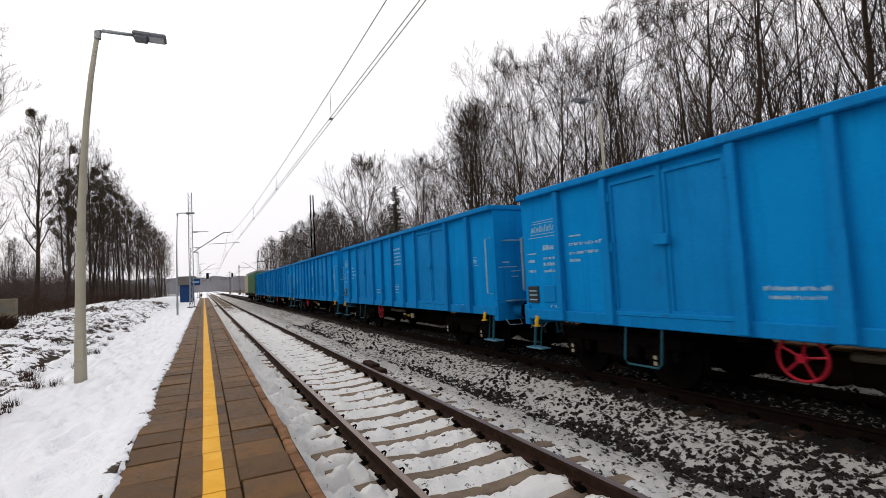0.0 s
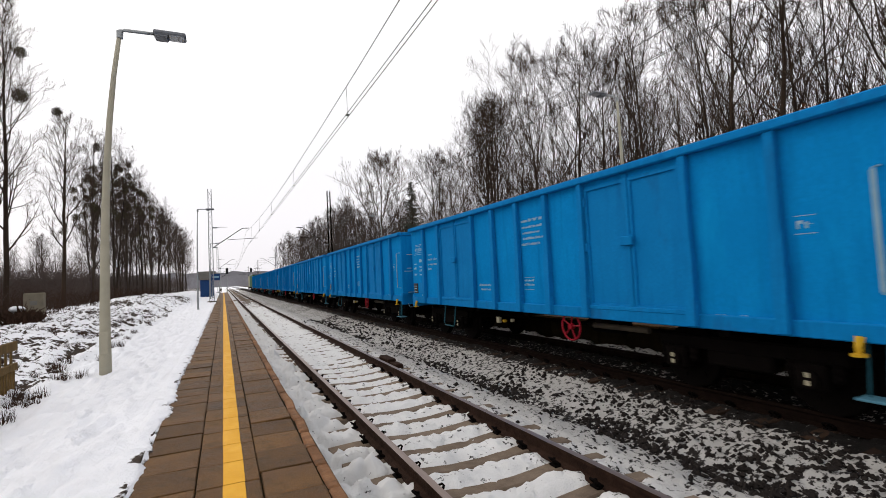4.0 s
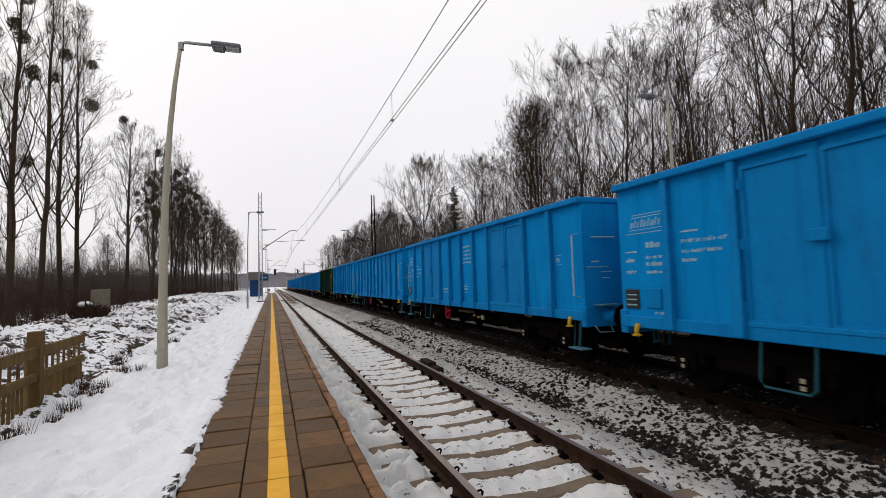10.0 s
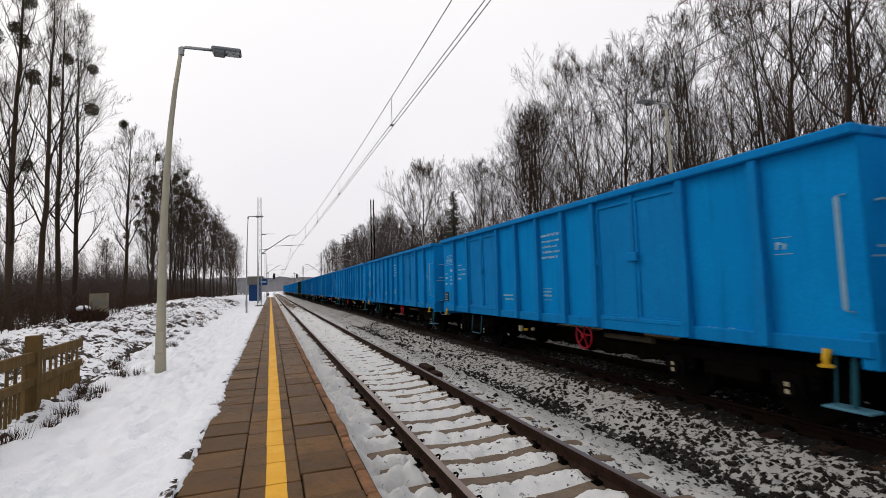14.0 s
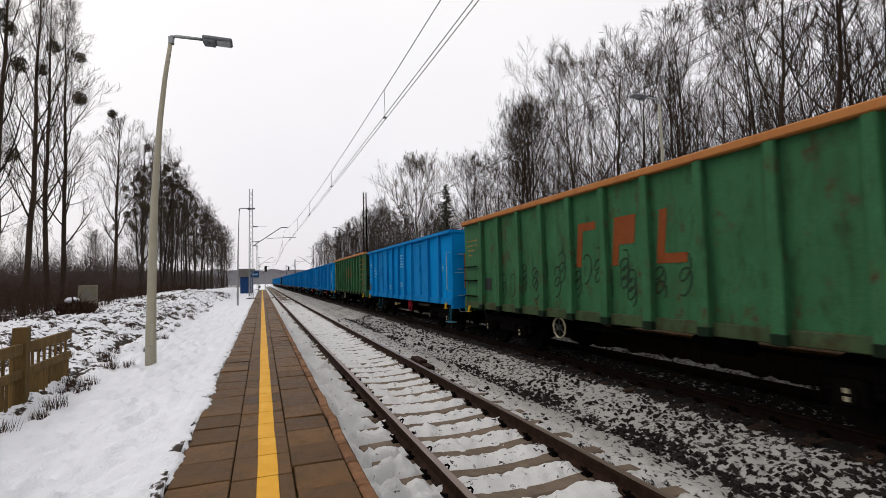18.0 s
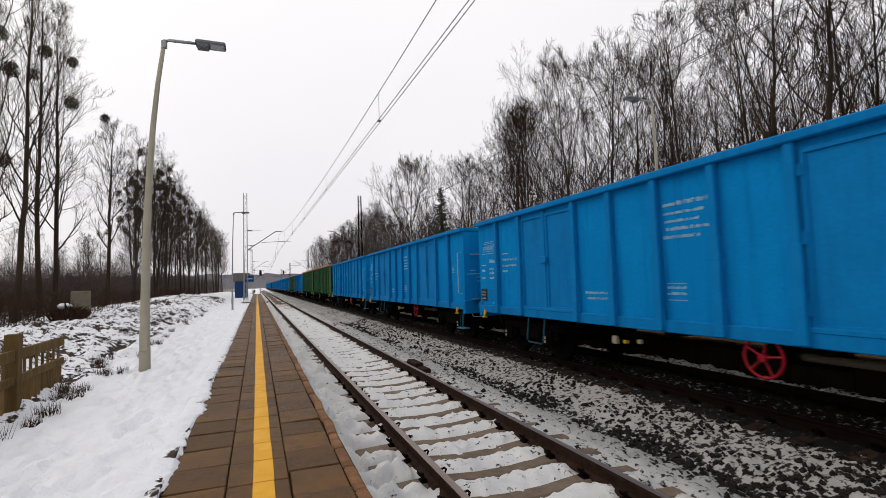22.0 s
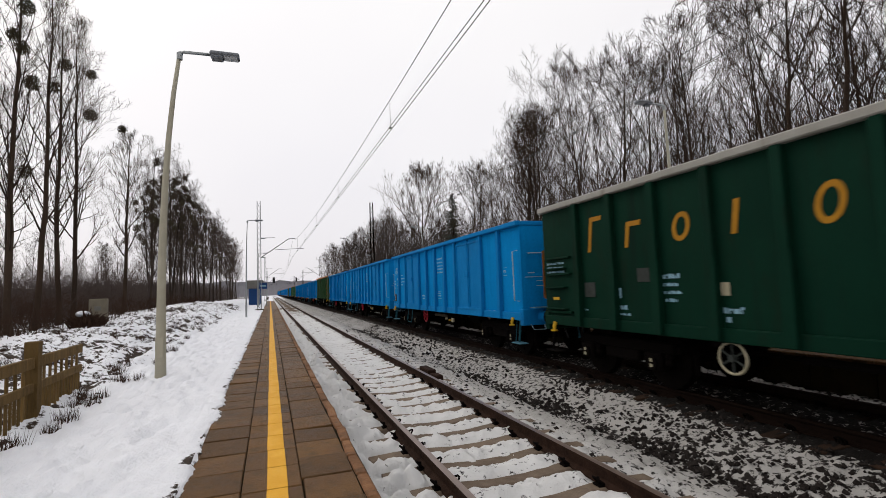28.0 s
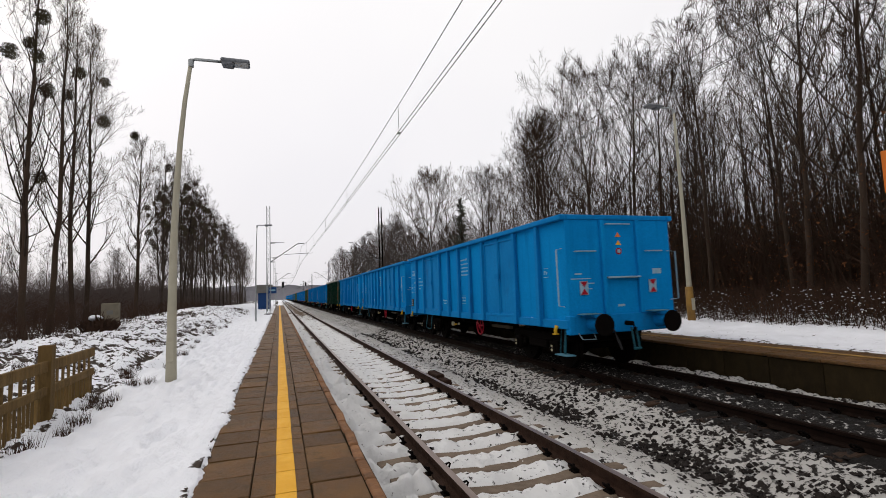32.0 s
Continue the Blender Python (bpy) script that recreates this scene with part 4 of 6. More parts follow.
# ---- trees ----
def segments_mesh(name, segs, mat, sides):
    """A mesh of tapered prisms from rows of start, end, start radius, end radius."""
    P0, P1 = np.array([s[0] for s in segs]), np.array([s[1] for s in segs])
    r0, r1 = np.array([s[2] for s in segs]), np.array([s[3] for s in segs])
    d = P1 - P0
    d /= np.linalg.norm(d, axis=1)[:, None] + 1e-9
    u = np.cross(d, np.array((0.13, 0.21, 0.97)))
    bad = np.linalg.norm(u, axis=1) < 0.05
    u[bad] = np.cross(d[bad], np.array((1.0, 0, 0)))
    u /= np.linalg.norm(u, axis=1)[:, None]
    w = np.cross(d, u)
    ang = np.arange(sides) * 2 * np.pi / sides
    o = np.cos(ang)[None, :, None] * u[:, None, :] + np.sin(ang)[None, :, None] * w[:, None, :]
    v = np.concatenate([P0[:, None, :] + r0[:, None, None] * o, P1[:, None, :] + r1[:, None, None] * o], 1).reshape(-1, 3)
    base = (np.arange(len(segs)) * 2 * sides)[:, None]
    j = np.arange(sides if sides > 2 else 1)
    q = np.stack([base + j, base + (j + 1) % sides, base + sides + (j + 1) % sides, base + sides + j], -1).reshape(-1, 4)
    return raw(name, v.tolist(), q.tolist(), mat, True)


def crown_mesh(limb_segs, twig_segs, bark, twig, sides):
    """Limbs and twigs of one crown in one mesh with two materials."""
    a, b = segments_mesh("crown", limb_segs, bark, sides), segments_mesh("crown", twig_segs, twig, 2)
    na, fa, fb = len(a.vertices), len(a.polygons), len(b.polygons)
    co = np.empty((na + len(b.vertices)) * 3)
    a.vertices.foreach_get("co", co[:na * 3])
    b.vertices.foreach_get("co", co[na * 3:])
    ia, ib = np.empty(fa * 4, dtype=np.int32), np.empty(fb * 4, dtype=np.int32)
    a.loops.foreach_get("vertex_index", ia)
    b.loops.foreach_get("vertex_index", ib)
    me = raw("crown", co.reshape(-1, 3).tolist(), np.concatenate([ia, ib + na]).reshape(-1, 4).tolist(), bark, True)
    me.materials.append(twig)
    me.polygons.foreach_set("material_index", [0] * fa + [1] * fb)
    bpy.data.meshes.remove(a)
    bpy.data.meshes.remove(b)
    return me


def grow(seed, height, r, first, limbs, detail, angle, reach, fine=0.0, hazy=False, lift=0.16, fork=0.0):
    """A bare broadleaf tree: a tapered trunk and limbs that leave it at an angle (degrees from upright), bend upwards and fork into
    branches and fine twigs. first: where the crown begins; reach: the longest limb, in heights; fork: how far the leader gives way to the limbs."""
    rg = random.Random(seed)
    trunk, limb_segs, twigs = [], [], []
    n = 12
    pts = [Vector((0, 0, 0))]
    sway = Vector((rg.gauss(0, 0.03), rg.gauss(0, 0.03), 0))
    for i in range(n):
        pts.append(pts[-1] + (sway + Vector((rg.gauss(0, 0.035), rg.gauss(0, 0.035), 1.0))) * height * 0.93 / n)
    rad = [r * (1 - i / n) ** (0.85 + fork) + 0.012 for i in range(n + 1)]
    rad[0] *= 1.3
    for i in range(n):
        trunk.append((tuple(pts[i] - Vector((0, 0, 0.4 if i == 0 else 0))), tuple(pts[i + 1]), rad[i], rad[i + 1]))
    up = Vector((0, 0, 1))

    def aside(d, deg):
        u = d.orthogonal().normalized()
        u.rotate(Matrix.Rotation(rg.uniform(0, 6.283), 3, d))
        return (d * math.cos(radians(deg)) + u * math.sin(radians(deg))).normalized()

    def branch(p, d, length, rr, level):
        k = (7, 5, 3, 2)[level]
        nodes, q = [], p
        for i in range(k):
            d = (d + up * (lift, 0.10, 0.06, 0.03)[level] + Vector((rg.gauss(0, 1), rg.gauss(0, 1), rg.gauss(0, 1))) * (0.07, 0.10, 0.13, 0.16)[level]).normalized()
            e = q + d * (length / k)
            t0, t1 = (1 - i / k) ** 0.8, (1 - (i + 1) / k) ** 0.8
            (limb_segs if level < 2 else twigs).append((tuple(q), tuple(e), rr * t0 + 0.0030 + fine, rr * t1 + 0.0030 + fine))
            nodes.append((q, e, d, rr * t1))
            q = e
        if level == 3:
            return
        m = detail[level]
        for i in range(m):
            f = 0.22 + 0.76 * (i + rg.random()) / m
            a, b, dd, rb = nodes[min(k - 1, int(f * k))]
            ln = length * (0.26 + 0.40 * (1 - f)) * rg.uniform(0.8, 1.25)
            branch(a + (b - a) * (f * k - int(f * k)), aside(dd, rg.uniform(24, 52)), max(0.28, ln), max(0.0035, rb * 0.72), level + 1)

    for i in range(limbs):
        f = first + (0.985 - first) * (i + rg.random()) / limbs
        a = int(min(f * n, n - 1))
        p = pts[a] + (pts[a + 1] - pts[a]) * (f * n - a)
        az = i * 2.4 + rg.uniform(-0.5, 0.5)
        g = (f - first) / (1 - first)
        tilt = radians(angle * (1.12 - 0.55 * g) * rg.uniform(0.85, 1.15))
        ln = min(reach * height * (0.55 + 0.45 * math.sin(math.pi * (0.15 + 0.7 * g))) * rg.uniform(0.75, 1.15) * (1 - 0.45 * g), (height - p.z) / math.cos(tilt * 0.55) * 1.0 + 0.3)
        branch(p, Vector((math.cos(az) * math.sin(tilt), math.sin(az) * math.sin(tilt), math.cos(tilt))), ln, max(0.011, rad[a] * (0.42 + 0.22 * fork)), 0)
    # hazy trees take the paler copies, which have haze painted in
    bark, twig = (BARK_HAZE, TWIG_HAZE) if hazy else (BARK, TWIG)
    return segments_mesh("trunk", trunk, bark, 8), crown_mesh(limb_segs, twigs, bark, twig, 2 if hazy else 3)


def tree_from(meshes, m, label, group):
    t = tagged(new("tree"), label, "tree", group=group)
    t.matrix_world = m
    for name, me in zip(("trunk", "crown"), meshes):
        part(name, me, None, t)
    return t


TALL = [grow(40 + i, 13.0, 0.098, 0.28, 15, (6, 6, 5), 50, 0.46, 0.0018) for i in range(6)]
SLIM = [grow(60 + i, 13.0, 0.070, 0.38, 11, (5, 5, 4), 38, 0.32) for i in range(6)]
EDGE = [grow(80 + i, 16.0, 0.115, 0.20, 17, (6, 5, 5), 37, 0.26, lift=0.20) for i in range(4)]
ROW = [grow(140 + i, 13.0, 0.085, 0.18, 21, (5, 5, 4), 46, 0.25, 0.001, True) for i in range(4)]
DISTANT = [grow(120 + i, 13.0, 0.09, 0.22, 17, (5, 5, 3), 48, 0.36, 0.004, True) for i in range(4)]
POLE = grow(163, 13.0, 0.13, 0.30, 17, (6, 5, 5), 36, 0.27, 0.002, lift=0.10)
BIG = grow(99, 13.0, 0.15, 0.28, 15, (8, 7, 6), 54, 0.54, fork=0.6)
LONE = grow(101, 13.0, 0.20, 0.26, 16, (8, 7, 5), 54, 0.56, 0.006, fork=0.6)


def on_ground(x, y):
    return float(ground_height(np.array(float(x)), np.array(float(y))))


def planted(x, y, turn, size):
    return Matrix.Translation((x, y, on_ground(x, y))) @ pose(0, 0, 0, 2.5 * math.sin(turn * 3.1), 2.5 * math.cos(turn * 1.7), turn) @ Matrix.Scale(size, 4)


rng = random.Random(77)
# the wood behind the opposite platform: its height along the line
WOOD_Y = (2, 15, 18, 22, 28, 32, 37, 42, 46, 50, 60, 66, 72, 97, 150)
WOOD_H = (15.5, 14.0, 13.4, 13.8, 13.4, 13.2, 12.0, 11.2, 9.8, 9.6, 10.0, 13.0, 13.6, 14.4, 14.4)
WOOD = "trees of the wood behind the track"
y = 3.0
while y < 150:
    for row, x in enumerate((16.4, 19.6, 24.0)):
        if row > 1 and (y > 40 or int(y * 7) % 3 == 0):
            continue
        x, yy = x + rng.uniform(-1.2, 1.2), y + rng.uniform(-1.1, 1.1)
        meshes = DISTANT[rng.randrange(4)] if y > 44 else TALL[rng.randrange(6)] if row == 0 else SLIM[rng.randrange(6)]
        size = float(np.interp(yy, WOOD_Y, WOOD_H)) / 13.0 * rng.uniform(0.78, 0.95)
        turn = rng.uniform(0, 360)
        if row == 0 and (abs(yy - 42.6) < 2.2 or abs(yy - 53) < 2.0 or abs(yy - 21.8) < 1.5):
            continue
        tree_from(meshes, planted(x, yy, turn, size), "tall bare broadleaf tree with thin dark trunk at the wood's edge", WOOD)
    y += 1.95 + y * 0.016
tree_from(BIG, planted(16.2, 21.8, 40, 0.97), "broad bare oak with dark heavy limbs at the wood's edge", WOOD)
tree_from(TALL[2], planted(17.2, 28.4, 210, 0.95), "tall bare tree with dark limbs at the wood's edge", WOOD)
tree_from(LONE, planted(16.5, 53.0, 160, 1.10), "lone bare tree with a wide fine crown before the wood", WOOD)


def inner_wood(count, region, low, high, seed):
    """Slender stems with side branches and twigs, packed behind the wood's edge."""
    rg = np.random.RandomState(seed)
    x0, x1, y0, y1 = region
    segs = []
    for i in range(count):
        x, y = x0 + (x1 - x0) * rg.rand(), y0 + (y1 - y0) * rg.rand() ** 1.5
        h = rg.uniform(low, high) * float(np.interp(y, WOOD_Y, WOOD_H)) / 14.5
        p = np.array((x, y, on_ground(x, y) - 0.2))
        lean = rg.normal(0, 0.07, 2)
        stem = [p]
        for k in range(4):
            q = stem[-1] + np.array((lean[0] + rg.normal(0, 0.05), lean[1] + rg.normal(0, 0.05), 1.0)) * h / 4
            segs.append((stem[-1], q, 0.045 * (1 - k / 4.4), 0.045 * (1 - (k + 1) / 4.4)))
            stem.append(q)
        for k in range(15):
            f = 0.8 + 3.15 * (k + rg.rand()) / 15
            a = min(3, int(f))
            root = stem[a] + (stem[a + 1] - stem[a]) * (f - a)
            az, ln = rg.rand() * 6.28, h * rg.uniform(0.08, 0.19)
            tip = root + np.array((math.cos(az) * 0.6, math.sin(az) * 0.6, rg.uniform(0.7, 1.2))) * ln
            segs.append((root, tip, 0.014, 0.007))
            for j in range(3):
                m = root + (tip - root) * rg.uniform(0.4, 1.0)
                segs.append((m, m + ((tip - root) / ln + rg.normal(0, 0.32, 3)) * ln * 0.5, 0.008, 0.004))
    return tagged(new("inner_wood", segments_mesh("inner_wood", segs, TWIG, 2)), "packed slender bare stems inside the wood", "trees", kind="stuff")


inner_wood(2900, (18, 42, -2, 110), 6.5, 11.5, 41)

# the row of trees on the near side
LEFT = ((-8.91, 22.0, 1.0, 0), (-9.25, 25.0, 1.0, 1), (-9.47, 28.0, 0.98, 2), (-9.53, 30.0, 1.0, 3), (-9.30, 38.0, 1.0, 1), (-13.5, 33.0, 0.8, 3))
left_trees = []
for x, y, size, k in LEFT:
    left_trees.append(tree_from(POLE if y == 38.0 else EDGE[k], planted(x, y, 67 * k + 31 * y, size), "tall bare tree with mistletoe balls on a snowy bank", "tall trees beside the platform"))
y = 49.5
while y < 165:
    for x in (-9.7, -12.5) if 60 < y < 95 else (-9.9,):
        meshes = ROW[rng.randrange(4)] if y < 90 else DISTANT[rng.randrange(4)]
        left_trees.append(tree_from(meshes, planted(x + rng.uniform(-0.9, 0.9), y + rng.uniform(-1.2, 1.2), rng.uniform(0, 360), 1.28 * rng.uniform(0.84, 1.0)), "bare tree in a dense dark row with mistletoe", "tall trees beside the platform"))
    y += 2.2 + y * 0.014
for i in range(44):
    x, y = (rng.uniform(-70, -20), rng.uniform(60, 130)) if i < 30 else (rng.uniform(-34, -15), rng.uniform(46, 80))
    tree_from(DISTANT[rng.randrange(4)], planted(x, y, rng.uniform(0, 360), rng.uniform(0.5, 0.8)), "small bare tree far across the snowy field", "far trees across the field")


def mistletoe_mesh(seed):
    rg = np.random.RandomState(seed)
    segs = []
    for i in range(900):
        d = rg.normal(0, 1, 3)
        d *= 0.34 * rg.rand() ** 0.42 / np.linalg.norm(d)
        e = rg.normal(0, 1, 3) + 1.5 * d / 0.34
        segs.append((d, d + 0.075 * e / np.linalg.norm(e), 0.017, 0.010))
    return segments_mesh("mistletoe", segs, MISTLETOE_M, 2)


BALLS = [mistletoe_mesh(i) for i in range(3)]
PLACES = ((0, -8.65, 13.1), (0, -9.03, 12.0), (0, -9.64, 11.6), (0, -8.78, 11.5), (2, -9.42, 13.5), (2, -9.84, 12.3), (3, -8.91, 13.9), (3, -8.92, 11.7), (1, -9.58, 11.3), (1, -9.73, 7.4), (4, -9.49, 13.5))
for i, (k, x, z) in enumerate(PLACES):
    t = left_trees[k]
    b = part("mistletoe", BALLS[i % 3], None, t, "dark round mistletoe ball")
    b.matrix_world = Matrix.Translation((x, LEFT[k][1] - 0.1, z)) @ Matrix.Scale(rng.uniform(0.65, 0.95), 4)
    b.matrix_basis = t.matrix_world.inverted() @ b.matrix_world
for i, t in enumerate(left_trees[len(LEFT):len(LEFT) + 26]):
    for k in range(2 if i == 0 else 8 if i < 12 else 3):
        b = part("mistletoe", BALLS[k % 3], None, t, "dark round mistletoe ball")
        z = rng.uniform(6.0, 12.6)
        out = 0.35 + 0.16 * (13 - z)
        b.location = (rng.uniform(-out, out), rng.uniform(-out, out), z)
        b.scale = (rng.uniform(0.6, 1.05),) * 3


def spruce(base, height, label):
    t = tagged(new("spruce"), label, "tree")
    t.location = base
    rg = np.random.RandomState(6)
    part("trunk", segments_mesh("trunk", [(np.array((0, 0, -0.3)), np.array((0, 0, height)), 0.16, 0.02)], BARK, 8), None, t)
    segs = []
    z = height * 0.14
    while z < height - 0.15:
        for i in range(7):
            a = rg.rand() * 6.283
            reach = ((height - z) * 0.27 + 0.15) * rg.uniform(0.55, 1.2)
            zz, droop = z + rg.uniform(-0.2, 0.2), rg.uniform(0.12, 0.4)
            node = lambda u: np.array((math.cos(a) * reach * u, math.sin(a) * reach * u, zz - droop * reach * u * (1.5 - u) + 0.1 * reach * u ** 3))
            for j in range(6):
                p, q = node(j / 6), node((j + 1) / 6)
                segs.append((p, q, 0.030, 0.022))
                for s in (-1, 1):
                    for m in range(2):
                        side = np.array((-math.sin(a) * s, math.cos(a) * s, -0.55 - 0.5 * rg.rand())) * reach * 0.20 * (1.1 - j / 7) * rg.uniform(0.5, 1.2)
                        root = p + (q - p) * rg.rand()
                        segs.append((root, root + side + rg.normal(0, 0.05, 3), 0.026, 0.006))
        z += height * 0.020
    part("crown", segments_mesh("crown", segs, NEEDLES, 3), None, t)
    return t


spruce((16.4, 42.6, 0.5), 10.3, "dark green spruce standing among bare trees")

# ---- things along the line ----
shelter = tagged(new("platform_shelter"), "small blue and grey platform shelter with flat roof", "shelter")
shelter.location = (-1.95, 76.0, 0.3)
boxed("back_wall", (-1.0, -0.9, 0, 5, 0, 2.4), SIGN_BLUE, shelter)
boxed("side_wall", (-0.9, 0.7, 0, 0.1, 0, 2.4), SIGN_BLUE, shelter)
boxed("side_wall", (-0.9, 0.7, 4.9, 5.0, 0, 2.4), SIGN_BLUE, shelter)
boxed("roof", (-1.2, 1.0, -0.2, 5.2, 2.4, 3.6), GREY_WALL, shelter, bevel=0.03)
sign = tagged(new("station_sign"), "dark blue station name board on two posts", "sign")
sign.location = (-0.85, 66, 0.3)
boxed("board", (-0.5, 0.5, -0.03, 0.03, 2.2, 3.0), SIGN_BLUE, sign, bevel=0.01)
boxed("lettering_bar", (-0.36, 0.36, -0.045, -0.031, 2.5, 2.7), WHITE, sign)
for x in (-0.4, 0.4):
    boxed("post", (x - 0.04, x + 0.04, -0.02, 0.06, -0.3, 2.2), GALV, sign)


def signal_post(base, h):
    s = tagged(new("railway_signal"), "black railway light signal on a thin post", "railway signal")
    s.location = base
    bm = bmesh.new()
    tube(bm, [(0, 0, -0.5), (0, 0, h)], 0.07, 8)
    part("post", bm, GALV, s)
    boxed("signal_head", (-0.32, 0.32, -0.1, 0.1, h - 0.2, h + 1.4), BLACK, s, bevel=0.08)
    for k in range(3):
        bm = bmesh.new()
        disc(bm, (0, -0.13, h + 0.15 + 0.45 * k), (0, 1, 0), 0.12, 0.06, 12)
        part("lens", bm, IRON, s)


signal_post((0.95, 140, 0), 4.9)
signal_post((9.3, 190, 0), 6.2)
board = tagged(new("orange_board"), "orange board on a grey post behind the opposite platform", "sign")
board.location = (13.6, 7.3, 0.5)
boxed("board", (-0.03, 0.03, -0.55, 0.05, 3.3, 4.3), SIGNAL_ORANGE, board, bevel=0.01)
bm = bmesh.new()
tube(bm, [(0.07, -0.25, -0.4), (0.07, -0.25, 4.3)], 0.04, 10)
part("post", bm, GALV, board)

# distant wooded hills
bm = bmesh.new()
xs_ = list(np.linspace(-900, 900, 180))
for y0, amp, base_h in ((620.0, 4.0, 12.0), (900.0, 7.0, 23.0)):
    prev = None
    for x in xs_:
        h = base_h + amp * float(vnoise(x, y0, 0.006, 3)) + 3.5 * float(vnoise(x, y0, 0.06, 3))
        cur = [bm.verts.new((x, y0 + 0.0002 * x * x, -3)), bm.verts.new((x, y0 + 6 + 0.0002 * x * x, h)), bm.verts.new((x, y0 + 60 + 0.0002 * x * x, h * 0.9))]
        if prev:
            for k in range(2):
                bm.faces.new((prev[k], cur[k], cur[k + 1], prev[k + 1]))
        prev = cur
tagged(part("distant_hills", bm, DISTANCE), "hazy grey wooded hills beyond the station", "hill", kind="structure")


# ---- the train ----
HL, HW, ZB, ZT = 6.475, 1.47, 0.97, 3.43   # half length, half width, sill and rim of a wagon body
POSTS_DOORED = (1.13, 2.30, 4.40, 5.44, 6.475, 7.51, 8.55, 10.65, 11.82)
POSTS_PLAIN = tuple(1.30 + 1.035 * i for i in range(11))
DOORS = ((2.36, 4.34), (8.61, 10.59))


def lettering(wagon, bars, mat, x=-HW + 0.085, name="lettering_bar"):
    """Bars of lettering on the near side: distance from the front end, height, length, height of the bar."""
    v, f = [], []
    rg = random.Random(len(bars))

    def block(ya, yb, za, zb):
        k = len(v)
        v.extend((xx, yy, zz) for xx in (x - 0.003, x) for yy, zz in ((ya, za), (yb, za), (yb, zb), (ya, zb)))
        f.extend(tuple(k + q for q in quad) for quad in ((3, 2, 1, 0), (4, 5, 6, 7), (0, 1, 5, 4), (1, 2, 6, 5), (2, 3, 7, 6), (3, 0, 4, 7)))

    for d, z, ln, hh in bars:
        u = 0.0
        while u < ln - 0.012:
            if hh <= 0.035:
                w = ln
            else:
                w = min(ln - u, hh * rg.uniform(0.40, 0.85))
            tall = hh * rg.uniform(0.62, 0.95)
            if hh > 0.035 and rg.random() < 0.45:
                block(HL - d - u - 0.4 * w, HL - d - u, z, z + tall)
                block(HL - d - u - w, HL - d - u - 0.4 * w - 0.004, z + tall * rg.choice((0, 0.6)), z + tall * rg.choice((0.7, 1.0)))
            else:
                block(HL - d - u - w, HL - d - u, z, z + tall)
            u += w + hh * rg.choice((0.16, 0.16, 0.2, 0.6))
    tagged(part(name, raw(name, v, f, mat), None, wagon), kind="stuff")


def handwheel(wagon, d, z, r, mat, spokes=5):
    bm = bmesh.new()
    c = Vector((-1.36, HL - d, z))
    ring(bm, c, (1, 0, 0), r, 0.019, 28, 6)
    w = part("handwheel", bm, mat, wagon, "brake handwheel with thin spokes", True)
    for k in range(spokes):
        a = 2 * math.pi * k / spokes + 0.5
        out = Vector((0, math.cos(a), math.sin(a)))
        bm = bmesh.new()
        tube(bm, [c + out * 0.04, c + out * (r - 0.012)], 0.014, 6)
        part("spoke", bm, DULL_PLATE if mat is CREAM else mat, w)
    bm = bmesh.new()
    disc(bm, c, (1, 0, 0), 0.05, 0.08, 12)
    part("hub", bm, DULL_PLATE if mat is CREAM else mat, w)
    bm = bmesh.new()
    tube(bm, [c + Vector((0.041, 0, 0)), c + Vector((0.7, 0, 0.1))], 0.025, 8)
    part("spindle", bm, IRON, w)


def wheelset_mesh():
    bm = bmesh.new()
    for s in (-1, 1):
        disc(bm, (s * 0.76, 0, 0), (1, 0, 0), 0.46, 0.11, 16)
        disc(bm, (s * 0.70, 0, 0), (1, 0, 0), 0.49, 0.03, 16)
        disc(bm, (s * 0.83, 0, 0), (1, 0, 0), 0.16, 0.06, 16)
        for k in range(6):
            a = k * math.pi / 3
            disc(bm, (s * 0.82, 0.31 * math.cos(a), 0.31 * math.sin(a)), (1, 0, 0), 0.04, 0.02, 8)
    tube(bm, [(-1.0, 0, 0), (1.0, 0, 0)], 0.085, 10)
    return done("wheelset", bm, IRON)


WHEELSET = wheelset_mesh()


